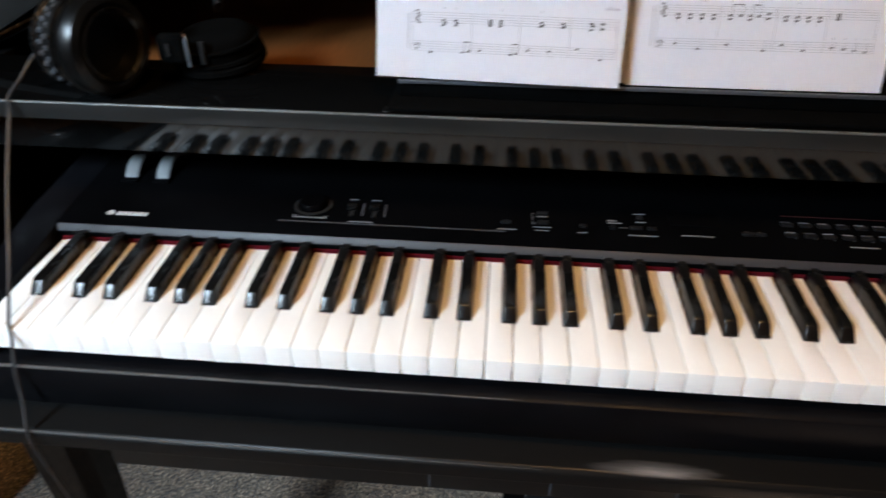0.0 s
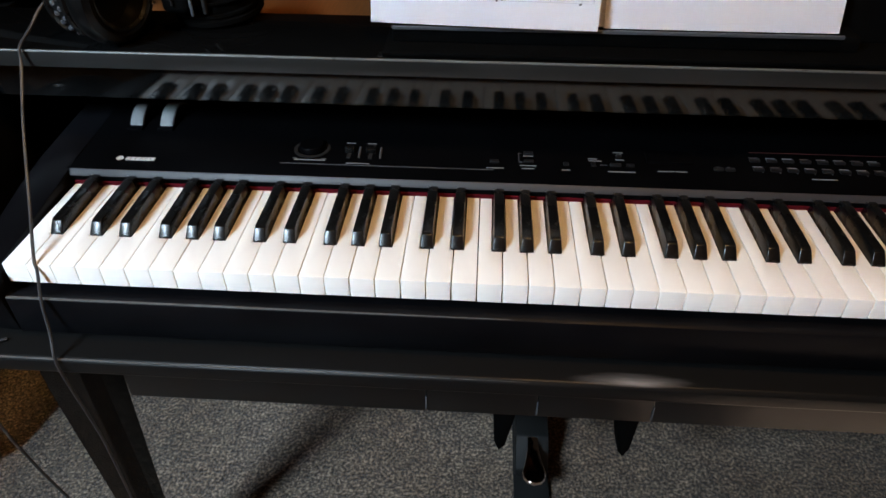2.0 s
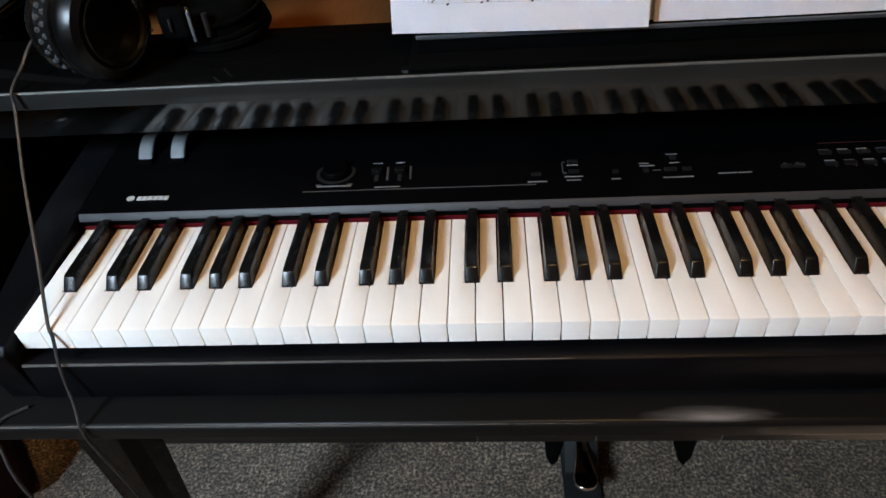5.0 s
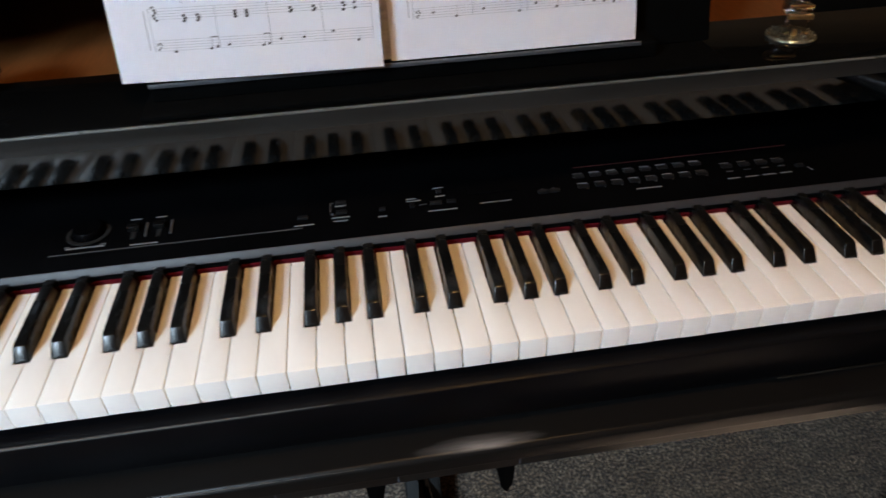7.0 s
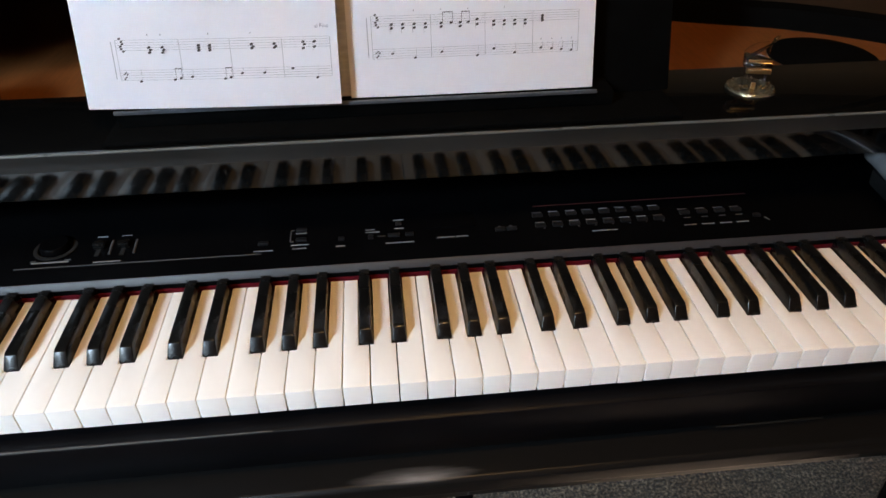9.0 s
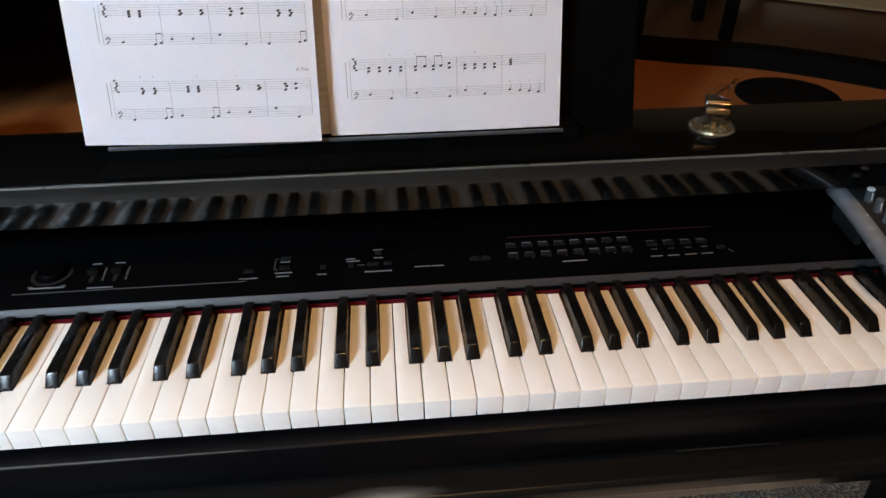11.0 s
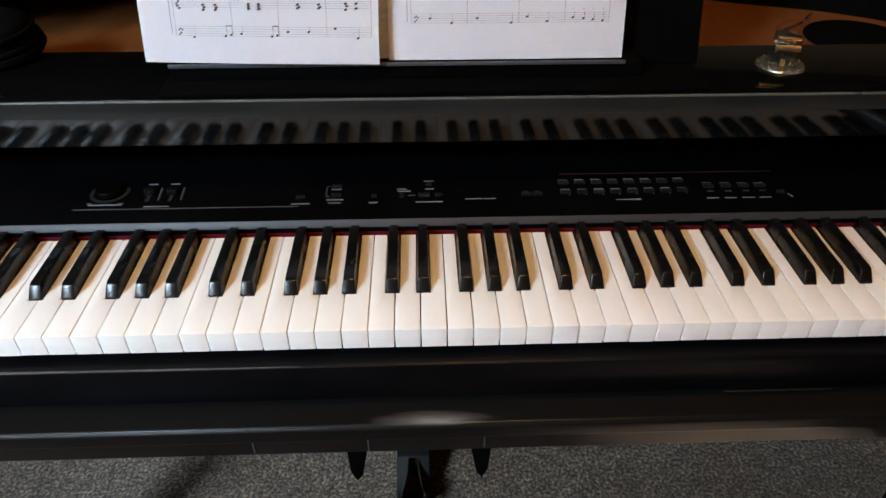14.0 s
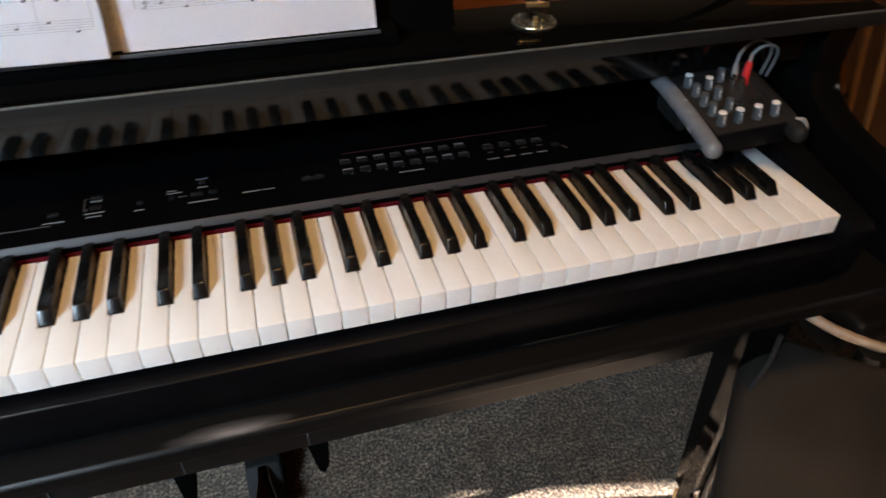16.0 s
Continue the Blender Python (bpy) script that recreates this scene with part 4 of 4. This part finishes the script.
cord("mixer_cable", [(1.216, 0.0, 0.565), (1.217, 0.0, 0.52), (1.212, 0.005, 0.46), (1.218, 0.01, 0.376), (1.232, 0.02, 0.264), (1.245, 0.03, 0.164), (1.262, 0.030, 0.05), (1.29, 0.02, 0.006), (1.36, 0.0, 0.004)], 0.0030, CABLE, "black mixer cable hanging beside the piano leg")

# ---- glass ornament ----
orn = thing("glass_ornament", "tiny clear glass grand piano on a mirrored disc", "ornament", at=(0.962, 0.226, TOP))


def op(name, bm, mat, label=""):
    bmesh.ops.transform(bm, matrix=Matrix.Rotation(radians(-14), 4, "Z"), verts=bm.verts)
    return part(name, bm, mat, orn, label)


MIRROR = surface("mirror_glass", (0.80, 0.82, 0.80), (0.86, 0.88, 0.86), (0.01, 0.03), 30, metal=1.0)
op("mirror_disc", lathe([(0, 0.0), (0.0255, 0.0), (0.0262, 0.001), (0.0250, 0.0030), (0, 0.0030)], 40), surface("pale_glass_disc", (0.16, 0.155, 0.11), (0.55, 0.50, 0.36), (0.05, 0.14), 260, metal=0.85, bump_s=0.8, bump_d=0.001, grain=350), "bevelled pale glass disc")
for k in range(14):
    a = 2 * math.pi * k / 14
    s = bmesh.new()
    bmesh.ops.create_icosphere(s, subdivisions=1, radius=0.0016)
    bmesh.ops.translate(s, verts=s.verts, vec=(0.0235 * math.cos(a), 0.0235 * math.sin(a), 0.0036))
    op("bead", s, MIRROR if k % 2 else GLASS)
body = [(-0.0125, -0.010), (0.0135, -0.010), (0.0140, 0.000), (0.009, 0.006), (0.004, 0.013), (-0.004, 0.016), (-0.0115, 0.013), (-0.0130, 0.004)]
op("glass_body", prism(body, 0.024, 0.0335, "z", 0.0008), GLASS)
lid_b = prism(body, 0.0, 0.0010, "z", 0.0002)
bmesh.ops.transform(lid_b, matrix=Matrix.Translation((-0.0125, 0, 0.0340)) @ Matrix.Rotation(radians(-38), 4, "Y") @ Matrix.Translation((0.0125, 0, 0)), verts=lid_b.verts)
thin = GLASS.copy()
thin.node_tree.nodes["Principled BSDF"].inputs["IOR"].default_value = 1.12
op("glass_lid", lid_b, thin)
op("gold_keyboard", box(-0.0125, 0.0125, -0.0150, -0.0100, 0.0215, 0.0262, 0.0006), BRASS, "gilded keyboard")
op("gold_rail", box(-0.0120, 0.0120, -0.0112, -0.0098, 0.0325, 0.0348, 0.0004), BRASS, "gilded rail")
op("glass_front", box(-0.0123, 0.0123, -0.0128, -0.0101, 0.0266, 0.0322, 0.0006), GLASS)
for cx, cy in ((-0.0135, -0.008), (-0.0075, -0.0085), (-0.0105, -0.011), (0.0080, -0.008), (0.0135, -0.0075), (0.0108, -0.011), (-0.006, 0.011), (-0.002, 0.012)):
    s = bmesh.new()
    bmesh.ops.create_icosphere(s, subdivisions=1, radius=0.0024)
    bmesh.ops.translate(s, verts=s.verts, vec=(cx, cy, 0.0056))
    op("crystal", s, MIRROR, "cut glass crystal")
op("gold_pedal", box(-0.0022, 0.0022, -0.0085, -0.006, 0.0031, 0.0095, 0.0004), BRASS)
for x, y in ((-0.010, -0.006), (0.0105, -0.006), (-0.004, 0.011)):
    op("glass_leg", lathe([(0.0028, 0.003), (0.0016, 0.006), (0.0013, 0.012), (0.0024, 0.024)], 14, pose(x, y, 0)), GLASS)
orn.scale = (0.93, 0.93, 0.97)
op("glass_prop", tube([(0.009, 0.0, 0.0335), (0.0095, -0.002, 0.048)], 0.0006, 6), GLASS)
op("glass_finial", lathe([(0, 0), (0.0018, 0.002), (0.0022, 0.006), (0.0008, 0.010), (0, 0.011)], 12, pose(0.011, 0.004, 0.047, 0, 35, 0)), GLASS)

# ---- small mixer over the treble end ----
mixer = thing("audio_mixer", "small grey audio mixer with rows of knobs", "mixer", at=(1.118, 0.085, 0.7655))
mixer.rotation_euler = (0, radians(-7), radians(-7))
mixer.scale = (0.81, 0.93, 0.88)


def mx(name, bm, mat, label="", parent=None):
    return part(name, bm, mat, parent or mixer, label)


def face_z(y):
    return 0.0325 + 0.010 * y / 0.15


mx("body", prism([(0.012, 0.006), (0.150, 0.0), (0.150, 0.0435), (0.012, 0.032)], 0.011, 0.107, "x", 0.0015), PLASTIC, "dark mixer body")
mx("face_plate", prism([(0.013, 0.0322), (0.150, 0.0434), (0.150, 0.0446), (0.013, 0.0334)], 0.0115, 0.1065, "x", 0.0004), MIX_FACE, "brown grey face plate")
for x, mat_r in ((0.0, RAIL_GREY), (0.116, RUBBER)):
    pts = [(x, 0.002, 0.022), (x, 0.030, 0.027), (x, 0.080, 0.033), (x, 0.130, 0.037), (x, 0.158, 0.037)]
    rail = mx("side_rail", tube(smooth_path(pts, 6), 0.0118, 16, 1.0), mat_r, "rounded silver grey side rail" if x == 0 else "rounded black side rail")
    end = bmesh.new()
    bmesh.ops.create_uvsphere(end, u_segments=16, v_segments=10, radius=0.0118)
    bmesh.ops.translate(end, verts=end.verts, vec=(x, 0.002, 0.022))
    part("rail_end", end, mat_r, rail)
    part("screw", lathe([(0, 0), (0.003, 0), (0.003, 0.0006), (0, 0.0006)], 12, Matrix.Translation((x - 0.0116, 0.010, 0.022)) @ Matrix.Rotation(radians(-90), 4, "Y")), RUBBER, rail)
    part("rail_foot", box(x - 0.005, x + 0.005, 0.080, 0.145, 0.0, 0.022, 0.003), RUBBER, rail)
    part("stud", lathe([(0, 0.0), (0.003, 0.0), (0.003, 0.009), (0.002, 0.0105), (0, 0.0105)], 12, pose(x, 0.148, 0.046)), CHROME, rail)


def knob(x, y, tip, s=1.0):
    k = mx("knob", lathe([(0.0058 * s, 0), (0.0050 * s, 0.0155 * s), (0.0050 * s, 0.0160 * s)], 20, pose(x, y, face_z(y) + 0.001)), KNOB_GREY)
    part("knob_tip", lathe([(0.0050 * s, 0.0160 * s), (0.0046 * s, 0.0175 * s), (0, 0.0177 * s)], 20, pose(x, y, face_z(y) + 0.001)), KNOB_TIP if tip else KNOB_GREY, k)
    part("pointer", box(x - 0.0005, x + 0.0005, y - 0.0058 * s, y - 0.0046 * s, face_z(y) + 0.005, face_z(y) + 0.015, 0.0002), KNOB_TIP, k)


for i, x in enumerate((0.024, 0.048, 0.073, 0.097)):
    knob(x, 0.028, True)
for y in (0.050, 0.072, 0.094):
    knob(0.024, y, False, 0.95)
knob(0.024, 0.116, True)
for y, t in ((0.052, False), (0.080, False), (0.104, True)):
    knob(0.048, y, t, 0.95)
knob(0.072, 0.116, False)
for x, y in ((0.080, 0.098), (0.087, 0.088)):
    mx("jack_barrel", lathe([(0.0038, 0), (0.0038, 0.012), (0.0026, 0.013), (0.0026, 0.018), (0, 0.018)], 14, pose(x, y, face_z(y) + 0.001)), CHROME, "chrome plug")
for x in (0.070, 0.086, 0.100):
    mx("socket", lathe([(0.0060, 0), (0.0060, 0.0012), (0.0034, 0.0014), (0.0030, -0.002), (0, -0.002)], 20, pose(x, 0.062, face_z(0.062) + 0.001)), RUBBER)
plug = mx("red_plug", tube([(0.096, 0.098, 0.041), (0.099, 0.100, 0.056), (0.103, 0.103, 0.069)], [0.0048, 0.0050, 0.0036], 14), RED_PLUG, "red plug boot")
part("plug_lead", tube(smooth_path([(0.103, 0.103, 0.069), (0.110, 0.107, 0.078), (0.128, 0.112, 0.082), (0.148, 0.118, 0.076), (0.162, 0.128, 0.058), (0.168, 0.150, 0.015)], 8), 0.0018, 8), GREY_CABLE, plug, "grey lead")
plug2 = mx("grey_plug", tube([(0.087, 0.108, 0.042), (0.0885, 0.110, 0.055), (0.090, 0.112, 0.064)], [0.0040, 0.0040, 0.0028], 14), GREY_CABLE, "grey plug boot")
part("plug_lead", tube(smooth_path([(0.090, 0.112, 0.064), (0.097, 0.116, 0.077), (0.116, 0.120, 0.086), (0.140, 0.126, 0.080), (0.158, 0.136, 0.060), (0.164, 0.158, 0.015)], 8), 0.0018, 8), GREY_CABLE, plug2, "grey lead")
part("loop", tube(smooth_path([(0.116, 0.012, 0.034), (0.127, 0.010, 0.033), (0.132, 0.008, 0.022), (0.126, 0.006, 0.010)], 6), 0.0026, 8), GREY_CABLE, plug2)

# ---- sustain pedal on the carpet ----
pedal = thing("sustain_pedal", "chrome sustain pedal in a black housing on the carpet", "pedal", at=(0.565, 0.345, 0.0))
part("housing", prism([(-0.045, 0.002), (0.10, 0.002), (0.10, 0.075), (0.00, 0.075), (-0.045, 0.030)], -0.031, 0.031, "x", 0.004), RUBBER, pedal, "black housing")
part("base_plate", box(-0.033, 0.033, -0.12, 0.10, 0.0005, 0.010, 0.002), RUBBER, pedal)
outl = [(-0.008, 0.0), (-0.0085, -0.03), (-0.013, -0.06), (-0.0165, -0.078), (-0.0150, -0.090), (-0.009, -0.099), (0.0, -0.102), (0.009, -0.099), (0.0150, -0.090), (0.0165, -0.078), (0.013, -0.06), (0.0085, -0.03), (0.008, 0.0)]
lever = prism([(a * 1.28, b) for a, b in outl], 0.064, 0.074, "z", 0.0028, 3)
part("lever", lever, CHROME, pedal, "teardrop chrome lever")
cord("pedal_cable", [(0.567, 0.42, 0.03), (0.58, 0.52, 0.006), (0.68, 0.62, 0.005), (0.74, 0.80, 0.005), (0.90, 0.95, 0.005)], 0.0025, CABLE, "black pedal cable on the carpet")

# ---- furniture round the piano ----
bench = thing("piano_bench", "black leather topped bench beside the piano leg", "bench", at=(1.335, -0.155, 0))
bench.rotation_euler = (0, 0, radians(47.5))
bm = box(-0.165, 0.165, -0.215, 0.215, 0.395, 0.465, 0.028, 4)
part("seat_cushion", bm, BENCH, bench, "padded black leather seat")
part("seat_frame", box(-0.155, 0.155, -0.205, 0.205, 0.335, 0.3945, 0.005), SATIN, bench)
for x in (-0.125, 0.125):
    for y in (-0.175, 0.175):
        part("leg", tube([(x, y, 0.336), (x, y, 0.18), (x * 1.02, y * 1.02, 0.0015)], [0.022, 0.019, 0.014], 12), LACQUER, bench)

chair = thing("wooden_armchair", "varnished brown wooden armchair with curved arms", "chair", at=(1.73, 0.30, 0))


def ch(name, bm, mat, label=""):
    o = part(name, bm, mat, chair, label)
    o.matrix_parent_inverse = Matrix.Translation((-1.73, -0.24, 0))
    return o


ch("seat", box(1.475, 1.985, 0.02, 0.46, 0.385, 0.425, 0.014, 3), LEATHER, "dark leather seat pad")
ch("seat_rail", tube(smooth_path([(1.404, 0.155, 0.428), (1.414, 0.132, 0.416), (1.440, 0.080, 0.404), (1.472, 0.030, 0.400), (1.530, -0.012, 0.400), (1.73, -0.024, 0.400), (1.93, -0.012, 0.400), (1.988, 0.030, 0.400)], 6), 0.0085, 12, 1.3), TAN_WOOD, "pale wooden front rail")
ch("rail_knob", lathe([(0, -0.012), (0.010, -0.010), (0.014, 0.0), (0.011, 0.010), (0, 0.013)], 16, pose(1.516, 0.100, 0.4385)), TAN_WOOD, "pale turned knob")
ch("side_rail", box(1.460, 1.490, 0.040, 0.46, 0.350, 0.3840, 0.006), SATIN)
ch("side_rail", box(1.970, 2.000, 0.040, 0.46, 0.350, 0.3840, 0.006), SATIN)
for flip in (0, 1):
    def side_x(x):
        return 3.46 - x if flip else x
    arm = smooth_path([(side_x(x), y, z) for x, y, z in ((1.566, 0.300, 0.662), (1.540, 0.298, 0.690), (1.512, 0.297, 0.740), (1.516, 0.300, 0.790), (1.545, 0.330, 0.850), (1.575, 0.410, 0.900), (1.580, 0.480, 0.930))], 6)
    n = len(arm)
    ch("arm", tube(arm, [0.012 + 0.018 * math.sin(math.pi * (i / (n - 1)) ** 0.7) for i in range(n)], 14, 0.8), CHAIRWOOD, "curved glossy wooden arm")
    ch("arm_post", tube([(side_x(1.500), 0.300, 0.385), (side_x(1.545), 0.300, 0.520), (side_x(1.566), 0.300, 0.668)], [0.014, 0.012, 0.013], 10), SATIN, "dark arm post")
ch("crest_rail", tube(smooth_path([(1.55, 0.48, 0.93), (1.65, 0.515, 0.955), (1.73, 0.52, 0.96), (1.81, 0.515, 0.955), (1.91, 0.48, 0.93)], 6), 0.026, 14, 0.6), CHAIRWOOD)
for x in (1.62, 1.675, 1.73, 1.785, 1.84):
    ch("spindle", tube([(x, 0.44, 0.44), (x, 0.49, 0.70), (x, 0.515, 0.945)], 0.008, 8), CHAIRWOOD)
for x in (1.49, 1.97):
    for y in (0.0, 0.44):
        ch("leg", tube([(x, y, 0.395), (x, y, 0.2), (x, y, 0.0015)], [0.022, 0.020, 0.015], 12), SATIN)

lounge = thing("lounge_chair", "low black leather lounge chair with a dark maroon base", "chair", at=(-0.88, 0.31, 0))
lounge.rotation_euler = (0, 0, radians(42))
part("seat_cushion", box(-0.44, 0.36, -0.36, 0.36, 0.24, 0.42, 0.085, 5), LEATHER, lounge, "rounded black leather cushion")
part("base", box(-0.40, 0.30, -0.32, 0.32, 0.03, 0.2395, 0.02, 3), MAROON, lounge, "dark maroon base")
for x in (-0.34, 0.24):
    for y in (-0.26, 0.26):
        part("foot", lathe([(0, 0.0015), (0.02, 0.0015), (0.024, 0.03), (0, 0.03)], 16, pose(x, y, 0)), RUBBER, lounge)

cabinet = thing("black_cabinet", "black cabinet standing by the far wall", "cabinet", at=(-1.66, 2.74, 0))
part("body", box(-0.56, 0.56, -0.30, 0.30, 0.03, 1.05, 0.008), SATIN, cabinet)
part("plinth", box(-0.52, 0.52, -0.27, 0.27, 0.0015, 0.0295), RUBBER, cabinet)
for x0, x1 in ((-0.54, -0.004), (0.004, 0.54)):
    d = part("door", box(x0, x1, -0.318, -0.3005, 0.05, 1.03, 0.003), SATIN, cabinet)
    part("door_knob", lathe([(0.006, 0), (0.006, 0.012), (0.012, 0.016), (0.012, 0.022), (0, 0.024)], 16, Matrix.Translation(((x1 - 0.05) if x0 < 0 else x0 + 0.05, -0.318, 0.6)) @ Matrix.Rotation(radians(90), 4, "X")), CHROME, d)

side = thing("side_table", "black wooden side table on the hardwood floor", "table", at=(2.36, 3.52, -0.012))
part("tabletop", box(-0.36, 0.30, -0.24, 0.24, 0.50, 0.54, 0.006), SATIN, side)
for x in (-0.31, 0.22):
    for y in (-0.20, 0.20):
        part("leg", box(x - 0.03, x + 0.03, y - 0.03, y + 0.03, 0.0, 0.4995, 0.004), SATIN, side)

# fixture added out of view to carry the warm light
fixture = thing("ceiling_light", "unseen frosted glass bowl lamp added under the ceiling", "lamp", at=(0.8, -0.75, ROOM_H))
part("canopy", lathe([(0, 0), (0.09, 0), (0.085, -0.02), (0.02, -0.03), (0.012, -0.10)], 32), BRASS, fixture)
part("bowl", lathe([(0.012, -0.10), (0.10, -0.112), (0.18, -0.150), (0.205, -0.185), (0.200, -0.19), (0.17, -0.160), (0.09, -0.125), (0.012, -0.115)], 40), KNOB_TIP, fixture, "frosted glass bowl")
